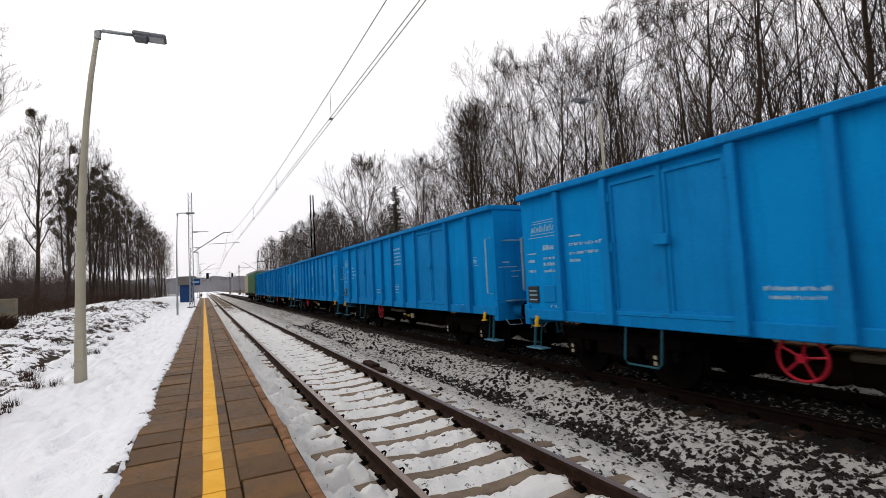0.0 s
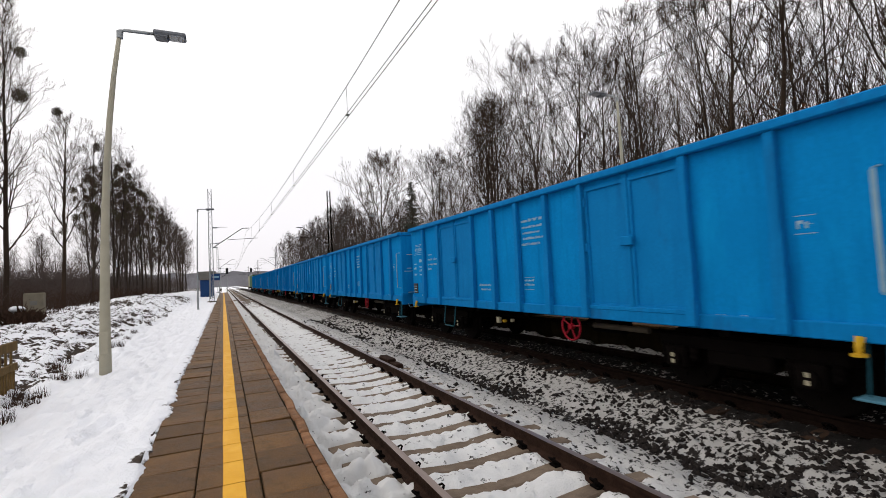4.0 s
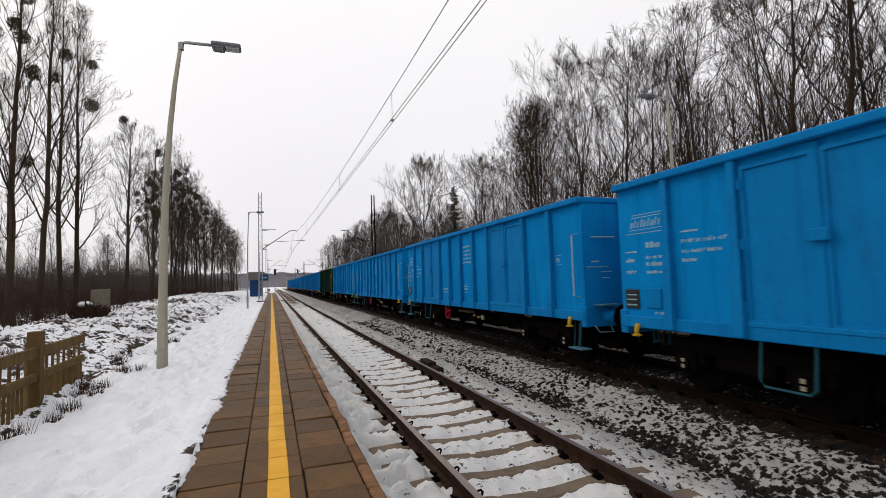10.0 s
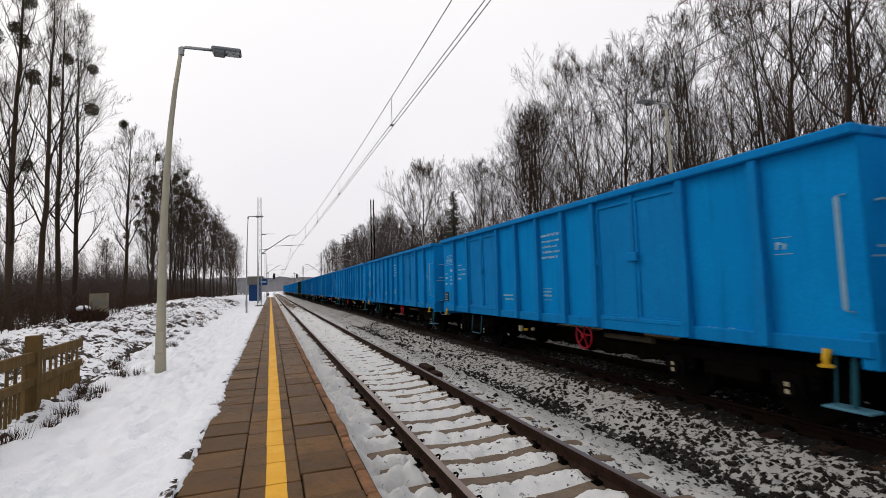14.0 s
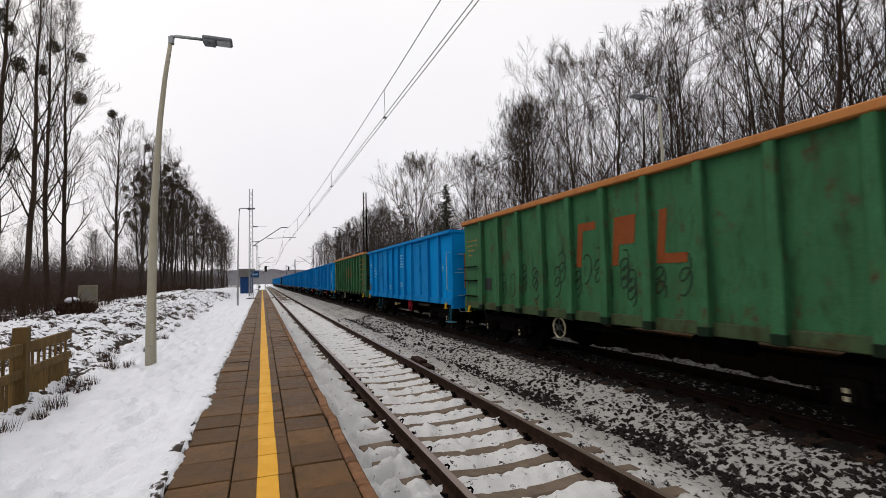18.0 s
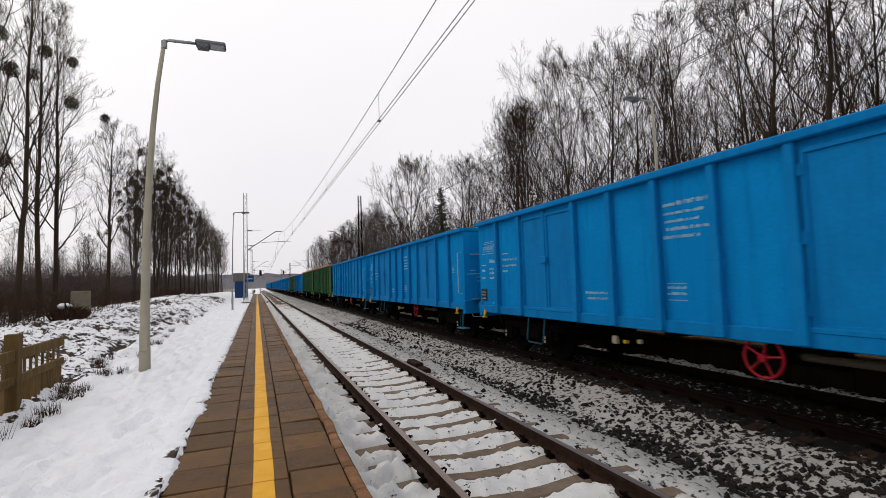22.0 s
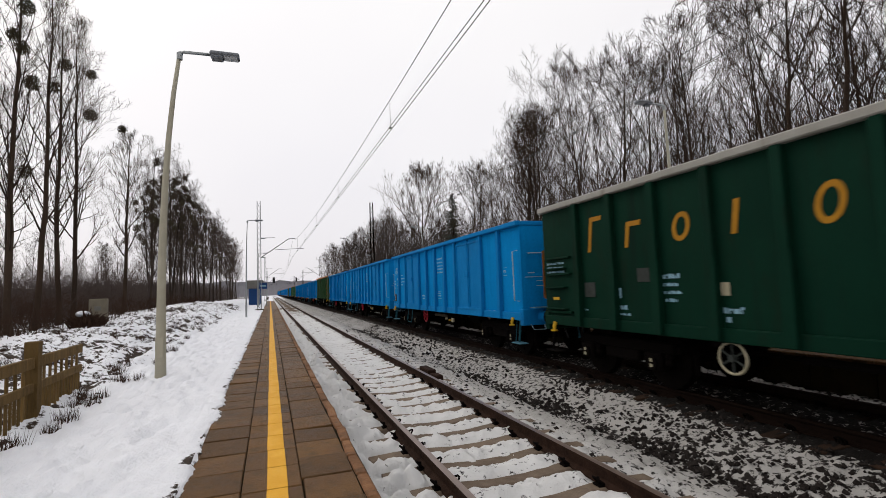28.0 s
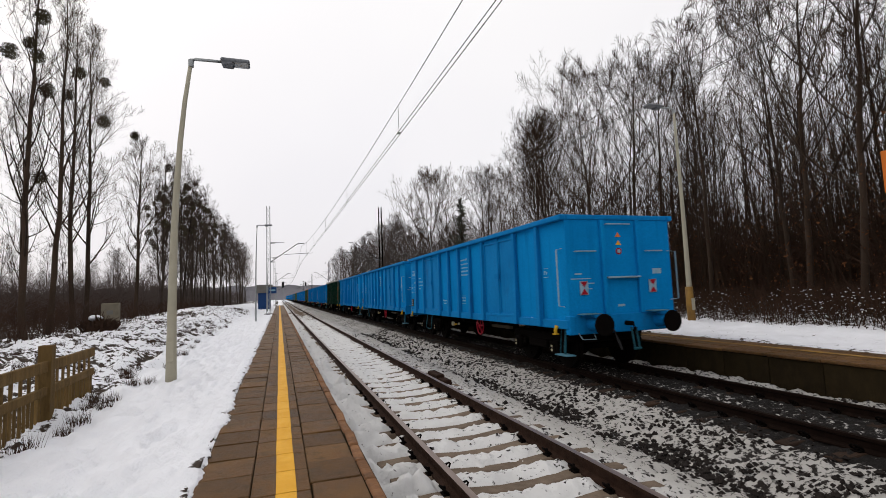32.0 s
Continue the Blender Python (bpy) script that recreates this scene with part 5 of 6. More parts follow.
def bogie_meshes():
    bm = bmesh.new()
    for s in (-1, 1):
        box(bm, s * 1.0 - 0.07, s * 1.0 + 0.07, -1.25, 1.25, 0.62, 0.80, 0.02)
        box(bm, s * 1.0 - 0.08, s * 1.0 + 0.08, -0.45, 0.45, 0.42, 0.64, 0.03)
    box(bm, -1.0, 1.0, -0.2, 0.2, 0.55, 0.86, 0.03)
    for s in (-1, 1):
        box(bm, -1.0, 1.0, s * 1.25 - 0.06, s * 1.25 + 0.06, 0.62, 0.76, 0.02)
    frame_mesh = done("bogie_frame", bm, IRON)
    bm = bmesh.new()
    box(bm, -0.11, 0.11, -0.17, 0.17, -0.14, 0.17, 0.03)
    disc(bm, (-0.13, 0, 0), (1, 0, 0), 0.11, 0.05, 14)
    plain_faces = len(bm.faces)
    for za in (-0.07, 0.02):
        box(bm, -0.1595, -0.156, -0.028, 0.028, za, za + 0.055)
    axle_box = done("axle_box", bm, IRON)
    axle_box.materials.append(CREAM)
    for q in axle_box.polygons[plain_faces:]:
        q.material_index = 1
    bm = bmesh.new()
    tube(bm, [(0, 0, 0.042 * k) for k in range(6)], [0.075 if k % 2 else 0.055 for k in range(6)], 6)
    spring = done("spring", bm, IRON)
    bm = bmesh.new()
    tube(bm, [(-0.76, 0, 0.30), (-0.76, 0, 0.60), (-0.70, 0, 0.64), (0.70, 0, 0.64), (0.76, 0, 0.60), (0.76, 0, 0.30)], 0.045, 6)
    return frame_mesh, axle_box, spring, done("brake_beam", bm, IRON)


BOGIE = bogie_meshes()


def add_bogie(wagon, y):
    b = part("bogie", BOGIE[0], None, wagon, "dark cast steel bogie frame")
    b.location = (0, y, 0)
    for wy in (-0.9, 0.9):
        w = part("wheelset", WHEELSET, None, b)
        w.location = (0, wy, 0.46)
        for s in (-1, 1):
            a = part("axle_box", BOGIE[1], None, b)
            a.location, a.rotation_euler = (s * 1.06, wy, 0.47), (0, 0, 0 if s < 0 else math.pi)
            for o in (-0.24, 0.24):
                p = part("spring", BOGIE[2], None, b)
                p.location = (s * 1.05, wy + o, 0.44)
    for wy in (-1.42, 1.42):
        p = part("brake_beam", BOGIE[3], None, b)
        p.location = (0, wy, 0)


def make_wagon(kind):
    turned = kind == "blue_turned"
    kind = "blue" if turned else kind
    blue, plain = kind == "blue", kind != "blue"
    dull = kind == "dull"
    kind = "worn" if dull else kind
    paint = {"blue": BLUE, "green": GREEN, "worn": GREEN_DULL if dull else GREEN_WORN}[kind]
    trim = BLUE_FRAME if blue else paint
    rim = {"blue": BLUE_FRAME, "green": GREY_RIM, "worn": ORANGE_RIM}[kind]
    label = {"blue": "bright blue open freight wagon with white markings", "green": "dark green open freight wagon with orange lettering and grey rim",
             "worn": "worn green open freight wagon with graffiti and orange rim"}[kind]
    wagon = tagged(new("freight_wagon"), label, "freight wagon", group="wagons of the freight train")
    posts = POSTS_DOORED if blue else POSTS_PLAIN
    zt, zb = ZT + (0.10 if plain else 0.0), ZB
    # walls
    for s in (-1, 1):
        a, b = sorted((s * (HW - 0.085), s * (HW - 0.125)))
        boxed("side_wall", (a, b, -HL, HL, zb + 0.17, zt - 0.08), paint, wagon)
        a, b = sorted((s * (HW - 0.03), s * (HW - 0.16)))
        boxed("side_sill", (a, b, -HL, HL, zb, zb + 0.19), OLIVE_SILL if kind == "worn" else trim, wagon, bevel=0.012)
        a, b = sorted((s * (HW + 0.035), s * (HW - 0.11)))
        boxed("top_rail", (a, b, -HL - 0.03, HL + 0.03, zt - 0.12, zt), rim, wagon, bevel=0.018)
    for e in (-1, 1):
        a, b = sorted((e * HL, e * (HL - 0.05)))
        # worn ends carry grime and the shade of the gap in their colour
        boxed("end_wall", (-HW + 0.126, HW - 0.126, a, b, zb + 0.05, zt - 0.08), GRIME_SHADE_GREEN if kind == "worn" else paint, wagon)
        a, b = sorted((e * (HL + 0.03), e * (HL - 0.07)))
        boxed("end_rim", (-HW + 0.12, HW - 0.12, a, b, zt - 0.12, zt - 0.004), rim, wagon, bevel=0.018)
        a, b = sorted((e * (HL + 0.05), e * (HL - 0.12)))
        boxed("headstock", (-HW + 0.05, HW - 0.05, a, b, zb - 0.12, zb + 0.28), trim, wagon, bevel=0.015)
        for x in (-0.47, 0.47):
            a, b = sorted((e * (HL + 0.075), e * (HL - 0.01)))
            boxed("end_post", (x - 0.05, x + 0.05, a, b, zb + 0.28, zt - 0.12), GRIME_SHADE_GREEN if kind == "worn" else paint, wagon, bevel=0.012)
        for x in (-0.875, 0.875):
            bm = bmesh.new()
            tube(bm, [(x, e * (HL + 0.04), 1.06), (x, e * (HL + 0.30), 1.06)], [0.15, 0.11], 14)
            bf = part("buffer", bm, trim, wagon)
            bm = bmesh.new()
            tube(bm, [(x, e * (HL + 0.28), 1.06), (x, e * (HL + 0.44), 1.06), (x, e * (HL + 0.46), 1.06), (x, e * (HL + 0.50), 1.06)], [0.07, 0.07, 0.23, 0.225], 20)
            part("buffer_head", bm, IRON, bf)
        bm = bmesh.new()
        tube(bm, [(0, e * HL, 1.04), (0, e * (HL + 0.26), 1.04), (0, e * (HL + 0.34), 0.95), (0, e * (HL + 0.28), 0.88)], [0.05, 0.05, 0.04, 0.03], 8)
        part("coupling_hook", bm, IRON, wagon)
        bm = bmesh.new()
        for s in (-1, 1):
            tube(bm, [(s * 0.06, e * (HL + 0.28), 0.96), (s * 0.06, e * (HL + 0.36), 0.52)], 0.022, 6)
        tube(bm, [(-0.09, e * (HL + 0.36), 0.52), (0.09, e * (HL + 0.36), 0.52)], 0.03, 6)
        part("screw_coupling", bm, TEAL if blue else IRON, wagon)
        bm = bmesh.new()
        tube(bm, [(-0.35, e * (HL + 0.05), 0.95), (-0.36, e * (HL + 0.2), 0.72), (-0.30, e * (HL + 0.24), 0.5)], 0.025, 6)
        part("brake_hose", bm, BLACK, wagon)
        bm = bmesh.new()
        yc = e * (HL - 0.42)
        tube(bm, [(-HW + 0.02, yc, zb + 0.06), (-HW - 0.02, yc, zb - 0.04), (-HW - 0.02, yc, zb - 0.11)], [0.045, 0.036, 0.03], 8)
        disc(bm, (-HW - 0.02, yc, zb - 0.115), (0, 0, 1), 0.072, 0.026, 10)
        part("tow_hook", bm, HOOK, wagon, "yellow painted rope hook")
        # shunter's step and grab rails at the corners
        if turned and e > 0:
            continue
        bm = bmesh.new()
        tube(bm, [(-HW + 0.12, e * (HL - 0.22), zb + 0.02), (-HW + 0.06, e * (HL - 0.22), 0.44)], 0.03, 6)
        tube(bm, [(-HW + 0.12, e * (HL - 0.40), zb + 0.02), (-HW + 0.06, e * (HL - 0.40), 0.44)], 0.012, 6)
        st = part("step", bm, TEAL if blue else IRON, wagon)
        boxed("tread", (-HW - 0.02, -HW + 0.22, min(e * (HL - 0.5), e * (HL - 0.04)), max(e * (HL - 0.5), e * (HL - 0.04)), 0.40, 0.425), STEP_BLUE if blue else IRON, st, "", 0.005)
        bm = bmesh.new()
        if e < 0:
            yb = -HL + 0.16
            tube(bm, [(-HW + 0.085, yb, 2.70), (-HW - 0.05, yb, 2.68), (-HW - 0.05, yb, 1.46), (-HW + 0.085, yb, 1.44)], 0.013, 8)
            box(bm, -HW - 0.062, -HW - 0.050, yb - 0.024, yb + 0.024, 1.48, 2.66, 0.004)
        else:
            tube(bm, [(-HW + 0.16, HL - 0.01, 2.62), (-HW + 0.12, HL + 0.10, 2.60), (-HW + 0.12, HL + 0.10, 1.52), (-HW + 0.16, HL - 0.01, 1.50)], 0.013, 8)
            box(bm, -HW + 0.088, -HW + 0.152, HL + 0.10, HL + 0.112, 1.53, 2.59, 0.004)
        part("grab_rail", bm, WHITE_METAL if blue else RUSTY_BAR, wagon)
        bm = bmesh.new()
        tube(bm, [(-HW + 0.25, e * (HL + 0.05), 0.88), (-HW + 0.27, e * (HL + 0.16), 0.76), (-HW + 0.6, e * (HL + 0.16), 0.75), (-HW + 0.62, e * (HL + 0.06), 0.86)], 0.010, 6)
        part("coupler_handle", bm, WHITE_METAL if blue else IRON, wagon)
    # posts
    bm = bmesh.new()
    wpost = 0.062 if blue else 0.072
    box(bm, -0.052 if plain else -0.04, 0.056, -wpost, wpost, zb + 0.16, zt - 0.12, 0.012)
    box(bm, -0.03, 0.056, -0.085, 0.085, zb + 0.02, zb + 0.36, 0.012)
    for v in box(bm, -0.078 if plain else -0.066, 0.05, -wpost - 0.012, wpost + 0.012, zb + 0.03, zb + 1.02):
        if v.co.z > zb + 0.8 and v.co.x < 0:
            v.co.x = -0.045
            v.co.z += 0.16
    post = done("side_post", bm, trim if blue else paint)
    for s in (-1, 1):
        for d in posts:
            p = part("side_post", post, None, wagon)
            p.location, p.rotation_euler = (s * (HW - 0.03), HL - d, 0), (0, 0, 0 if s < 0 else math.pi)
            if kind == "worn":
                # a dark block paints the shadow at each post foot
                a, b = sorted((s * (HW - 0.029), s * (HW + 0.062)))
                boxed("post_foot", (a, b, HL - d - 0.10, HL - d + 0.10, zb - 0.006, zb + 0.13), GRIME_SHADE_GREEN, wagon, "dark block painting the shadow at a post foot", 0.012)
    # inside
    boxed("floor", (-HW + 0.13, HW - 0.13, -HL + 0.06, HL - 0.06, 1.16, 1.22), IRON, wagon)
    gx, gy = np.meshgrid(np.linspace(-HW + 0.13, HW - 0.13, 12), np.linspace(-HL + 0.06, HL - 0.06, 44))
    gz = zt - 0.16 + 0.16 * np.cos(gx / HW * 1.45) + 0.05 * vnoise(gx, gy, 1.4, 3) - 0.14 * smooth01((np.abs(gy) - HL + 0.9) / 0.9)
    i = (np.arange(43)[:, None] * 12 + np.arange(11)[None, :]).reshape(-1)
    part("load", raw("load", np.stack([gx, gy, gz], -1).reshape(-1, 3).tolist(), np.stack([i, i + 1, i + 13, i + 12], 1).tolist(), COAL), None, wagon, "dark heaped coal")
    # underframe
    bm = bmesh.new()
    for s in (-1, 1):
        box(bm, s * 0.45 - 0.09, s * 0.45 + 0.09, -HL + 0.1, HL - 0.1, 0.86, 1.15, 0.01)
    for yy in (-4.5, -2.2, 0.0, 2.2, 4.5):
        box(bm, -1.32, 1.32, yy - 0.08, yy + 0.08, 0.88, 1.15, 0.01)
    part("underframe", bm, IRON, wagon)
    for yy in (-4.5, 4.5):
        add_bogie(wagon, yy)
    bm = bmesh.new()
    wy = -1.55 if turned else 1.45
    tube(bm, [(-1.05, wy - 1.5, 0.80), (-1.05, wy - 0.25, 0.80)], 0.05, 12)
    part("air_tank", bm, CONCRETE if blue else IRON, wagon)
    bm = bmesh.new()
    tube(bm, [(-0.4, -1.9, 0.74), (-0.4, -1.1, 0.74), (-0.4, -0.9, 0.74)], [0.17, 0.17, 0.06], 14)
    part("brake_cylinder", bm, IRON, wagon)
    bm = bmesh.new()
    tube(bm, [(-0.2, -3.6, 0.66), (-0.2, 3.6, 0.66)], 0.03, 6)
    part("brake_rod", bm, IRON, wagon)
    # fittings on the near side
    if blue:
        for y0, y1 in DOORS:
            ymid = (y0 + y1) / 2
            for k, (u, v) in enumerate(((y0 + 0.03, ymid - 0.035), (ymid + 0.035, y1 - 0.03))):
                for s in (-1, 1):
                    bm = bmesh.new()
                    a, b = sorted((s * (HW - 0.045), s * (HW - 0.086)))
                    ya, yb = HL - v, HL - u
                    box(bm, a, b, ya, yb, zb + 0.21, zt - 0.21)
                    bm.normal_update()
                    bmesh.ops.recalc_face_normals(bm, faces=bm.faces)
                    face = max(bm.faces, key=lambda q: s * q.calc_center_median().x)
                    bmesh.ops.inset_individual(bm, faces=[face], thickness=0.075)
                    bmesh.ops.inset_individual(bm, faces=[face], thickness=0.008, depth=-0.028)
                    door = part("door", bm, trim, wagon, "hinged side door leaf with raised frame")
                    hy = yb if k == 0 else ya
                    if s < 0:
                        g = 1 if k == 0 else -1
                        # black strip over the wall paints the shadow in the hinge gap
                        boxed("door_seal", (-HW + 0.070, -HW + 0.0845, *sorted((hy + g * 0.003, hy + g * 0.024)), zb + 0.24, zt - 0.22), BLACK, door, "black strip painting the shadow of the hinge gap")
                    bm = bmesh.new()
                    x0, pts, radii = s * (HW - 0.035), [], []
                    for z in (zb + 0.42, (zb + zt) / 2, zt - 0.45):
                        for dz, r in ((-0.075, 0.006), (-0.07, 0.024), (0.07, 0.024), (0.075, 0.006)):
                            pts.append((x0, hy, z + dz))
                            radii.append(r)
                    tube(bm, pts, radii, 8)
                    part("hinge", bm, BLUE_FRAME, door)
            for s in (-1, 1):
                a, b = sorted((s * (HW - 0.086), s * (HW - 0.025)))
                boxed("door_bar", (a, b, HL - ymid - 0.03, HL - ymid + 0.03, zb + 0.2, zt - 0.14), BLUE_FRAME, wagon, bevel=0.008)
                a, b = sorted((s * (HW - 0.024), s * (HW + 0.02)))
                boxed("door_latch", (a, b, HL - ymid - 0.11, HL - ymid + 0.13, 2.16, 2.31), BLUE_FRAME, wagon, bevel=0.012)
                a, b = sorted((s * (HW - 0.086), s * (HW - 0.02)))
                boxed("door_sill", (a, b, HL - y1, HL - y0, zb + 0.17, zb + 0.235), BLUE_FRAME, wagon, bevel=0.008)
        bm = bmesh.new()
        tube(bm, [(-HW + 0.08, HL - 2.52, zb), (-HW + 0.02, HL - 2.52, 0.48), (-HW + 0.02, HL - 2.58, 0.42), (-HW + 0.02, HL - 3.12, 0.42), (-HW + 0.02, HL - 3.18, 0.48), (-HW + 0.08, HL - 3.18, zb)], 0.017, 8)
        part("door_step", bm, TEAL, wagon, "teal bent tube step")
        handwheel(wagon, 8.0 if turned else 4.95, 0.78, 0.25, RED)
        for d, ln, z0, z1, mat in ((6.98, 0.07, 0.70, 0.77, CREAM), (7.32, 0.08, 0.67, 0.73, HOOK), (7.60, 0.12, 0.64, 0.78, CREAM)):
            d = 12.75 - d if turned else d
            boxed("valve_box", (-1.28, -1.2, HL - d - ln, HL - d, z0, z1), mat, wagon, "small pale brake valve box", 0.012)
        # markings
        bars = [(0.14, 2.22, 0.26, 0.03), (0.14, 2.06, 0.24, 0.07), (0.14, 1.86, 0.24, 0.07),
                (0.62, 2.28, 0.36, 0.11), (0.62, 2.10, 0.36, 0.06), (0.62, 1.98, 0.36, 0.08), (0.62, 1.86, 0.36, 0.06),
                (1.36, 2.46, 0.30, 0.03), (1.36, 2.30, 0.78, 0.07), (1.36, 2.15, 0.70, 0.06), (1.36, 2.02, 0.26, 0.06),
                (4.62, 1.52, 0.68, 0.06), (4.68, 1.42, 0.56, 0.05), (5.75, 1.06, 0.26, 0.04), (6.05, 1.05, 0.20, 0.03), (6.68, 1.06, 0.62, 0.05), (7.0, 1.05, 0.2, 0.05), (0.75, 1.20, 0.18, 0.07), (1.95, 1.10, 0.2, 0.05),
                (10.95, 1.12, 0.42, 0.06), (9.9, 1.06, 0.34, 0.05)]
        bars += [(6.60, 2.86, 0.78, 0.07), (6.60, 2.73, 0.72, 0.05), (6.62, 2.61, 0.60, 0.05), (6.64, 2.49, 0.74, 0.06), (6.58, 2.37, 0.66, 0.06)]
        bars += [(6.60, 1.70, 0.36, 0.012), (6.60, 1.62, 0.34, 0.05), (6.60, 1.53, 0.34, 0.05), (6.60, 1.45, 0.34, 0.012)]
        bars += [(11.98, 2.30, 0.22, 0.012), (12.0, 2.16, 0.18, 0.10), (11.98, 2.10, 0.22, 0.012)]
        lettering(wagon, bars, WHITE)
        bm = bmesh.new()
        x0, x1 = -HW + 0.082, -HW + 0.085
        for za, zc, da, db in ((2.84, 2.852, 0.34, 1.0), (2.53, 2.542, 0.18, 1.0)):
            box(bm, x0, x1, HL - db, HL - da, za, zc)
        for n_ in range(9):
            da = 0.30 + 0.078 * n_
            vs = box(bm, x0, x1, HL - da - (0.030 if n_ % 3 else 0.045), HL - da, 2.635, 2.73 + 0.03 * (n_ % 2))
            for v in vs:
                v.co.y -= (v.co.z - 2.7) * 0.35
        box(bm, x0, x1, HL - 0.98, HL - 0.26, 2.59, 2.602)
        box(bm, x0, x1, HL - 0.98, HL - 0.32, 2.795, 2.807)
        box(bm, x0, x1, HL - 1.0, HL - 0.99, 2.542, 2.84)
        part("owner_mark", bm, WHITE, wagon, "slanted outlined white shape")
        boxed("data_panel", (-HW + 0.06, -HW + 0.084, HL - 0.42, HL - 0.10, 1.28, 1.60), BLACK, wagon, "black data panel with white rows", 0.004)
        lettering(wagon, [(0.14, 1.50, 0.24, 0.03), (0.14, 1.42, 0.24, 0.03), (0.14, 1.33, 0.24, 0.03)], WHITE, -HW + 0.059)
        boxed("card_holder", (-HW + 0.06, -HW + 0.084, HL - 0.92, HL - 0.58, 1.30, 1.62), BLUE_FRAME, wagon, "", 0.01)
        # rear end
        for x0, x1, z in ((-1.18, -0.68, 2.62), (0.68, 1.1, 2.62), (-0.36, 0.26, 3.22)):
            bm = bmesh.new()
            tube(bm, [(x0, -HL - 0.01, z), (x0, -HL - 0.07, z), (x1, -HL - 0.07, z), (x1, -HL - 0.01, z)], 0.016, 6)
            part("end_grab_rail", bm, WHITE_METAL, wagon)
        boxed("end_shelf", (-0.42, 0.42, -HL - 0.14, -HL, 2.02, 2.06), WHITE_METAL, wagon, "pale end shelf", 0.008)
        for x in (-0.95, 0.82):
            boxed("buffer_tread", (x - 0.28, x + 0.16, -HL - 0.3, -HL - 0.05, 1.27, 1.295), STEP_BLUE, wagon, "", 0.006)
        for x, z, w_, h_ in ((-1.3, 2.02, 0.5, 0.02), (-1.2, 2.12, 0.18, 0.03), (-0.98, 1.92, 0.26, 0.02), (-0.98, 1.8, 0.2, 0.02), (0.86, 2.1, 0.24, 0.12), (-0.14, 1.4, 0.18, 0.05)):
            boxed("lettering_bar", (x, x + w_, -HL - 0.004, -HL, z, z + h_), WHITE, wagon)
        for z0, half, mat in ((2.94, 0.075, SIGNAL_ORANGE), (2.76, 0.07, YELLOW)):
            bm = bmesh.new()
            tip = [[bm.verts.new((-0.03 + dx, yy, z0 + dz)) for dx, dz in ((-half, 0), (half, 0), (0, 0.10))] for yy in (-HL - 0.008, -HL - 0.001)]
            bm.faces.new(tip[0])
            bm.faces.new(tip[1])
            for k in range(3):
                bm.faces.new((tip[0][k], tip[0][(k + 1) % 3], tip[1][(k + 1) % 3], tip[1][k]))
            part("warning_plate", bm, mat, wagon, "small warning triangle")
        bm = bmesh.new()
        disc(bm, (-0.03, -HL - 0.005, 2.62), (0, 1, 0), 0.075, 0.008, 16)
        plate = part("warning_plate", bm, RED, wagon, "small round red plate")
        bm = bmesh.new()
        disc(bm, (-0.03, -HL - 0.011, 2.62), (0, 1, 0), 0.045, 0.003, 14)
        part("plate_face", bm, WHITE, plate)
        bm = bmesh.new()
        tube(bm, [(HW - 0.16, -HL + 0.01, 2.62), (HW - 0.02, -HL - 0.10, 2.60), (HW - 0.02, -HL - 0.10, 1.52), (HW - 0.16, -HL + 0.01, 1.50)], 0.013, 8)
        part("grab_rail", bm, WHITE_METAL, wagon)
    else:
        handwheel(wagon, 4.55 if kind == "green" else 4.85, 0.76, 0.21, CREAM, 6)
        # folding steps at the front corner
        for z in (1.30, 1.75, 2.15):
            boxed("corner_rung", (-HW - 0.02, -HW + 0.085, HL - 0.86, HL - 0.10, z, z + 0.026), IRON if kind == "worn" else GREEN, wagon, "", 0.008)
        if kind == "green":
            # the mark along the side as plain slanted bars and rings, one a panel
            for i, (shape, hh) in enumerate((("cap", 0.66), ("cap", 0.44), ("ring", 0.44), ("bar", 0.46), ("ring", 0.48), ("bar", 0.66), ("bar", 0.62), ("bar", 0.66), ("bar", 0.46), ("cap", 0.44), ("ring", 0.44), ("cap", 0.44))):
                y0 = HL - (1.60 + 1.035 * i if i < 10 else (11.80, 12.38)[i - 10])
                bm, zc, sl = bmesh.new(), 2.42, 0.16
                x0, x1 = -HW + 0.078, -HW + 0.085

                def slanted(ya, yb, za, zb2):
                    for v in box(bm, x0, x1, ya, yb, za, zb2):
                        v.co.y -= (v.co.z - zc) * sl

                if shape == "ring":
                    inner, outer = [], []
                    for k in range(20):
                        a = 2 * math.pi * k / 20
                        for rows, ry, rz in ((outer, 0.165, hh / 2), (inner, 0.095, hh / 2 - 0.075)):
                            yy, zz = y0 - 0.17 + ry * math.cos(a), zc + 0.215 + rz * math.sin(a)
                            rows.append((yy - (zz - zc) * sl, zz))
                    rings = [[bm.verts.new((xx, *p)) for p in rows] for xx in (x0, x1) for rows in (outer, inner)]
                    for k in range(20):
                        n2 = (k + 1) % 20
                        for a, b in ((0, 1), (2, 3), (0, 2), (1, 3)):
                            bm.faces.new((rings[a][k], rings[a][n2], rings[b][n2], rings[b][k]))
                else:
                    slanted(y0 - 0.085, y0, zc, zc + hh)
                    if shape == "cap":
                        slanted(y0 - 0.34, y0 - 0.086, zc + hh - 0.085, zc + hh)
                part("orange_mark", bm, ORANGE, wagon, "slanted orange shape")
            boxed("red_mark", (-HW + 0.078, -HW + 0.085, HL - 10.25, HL - 10.08, 3.02, 3.12), RED, wagon)
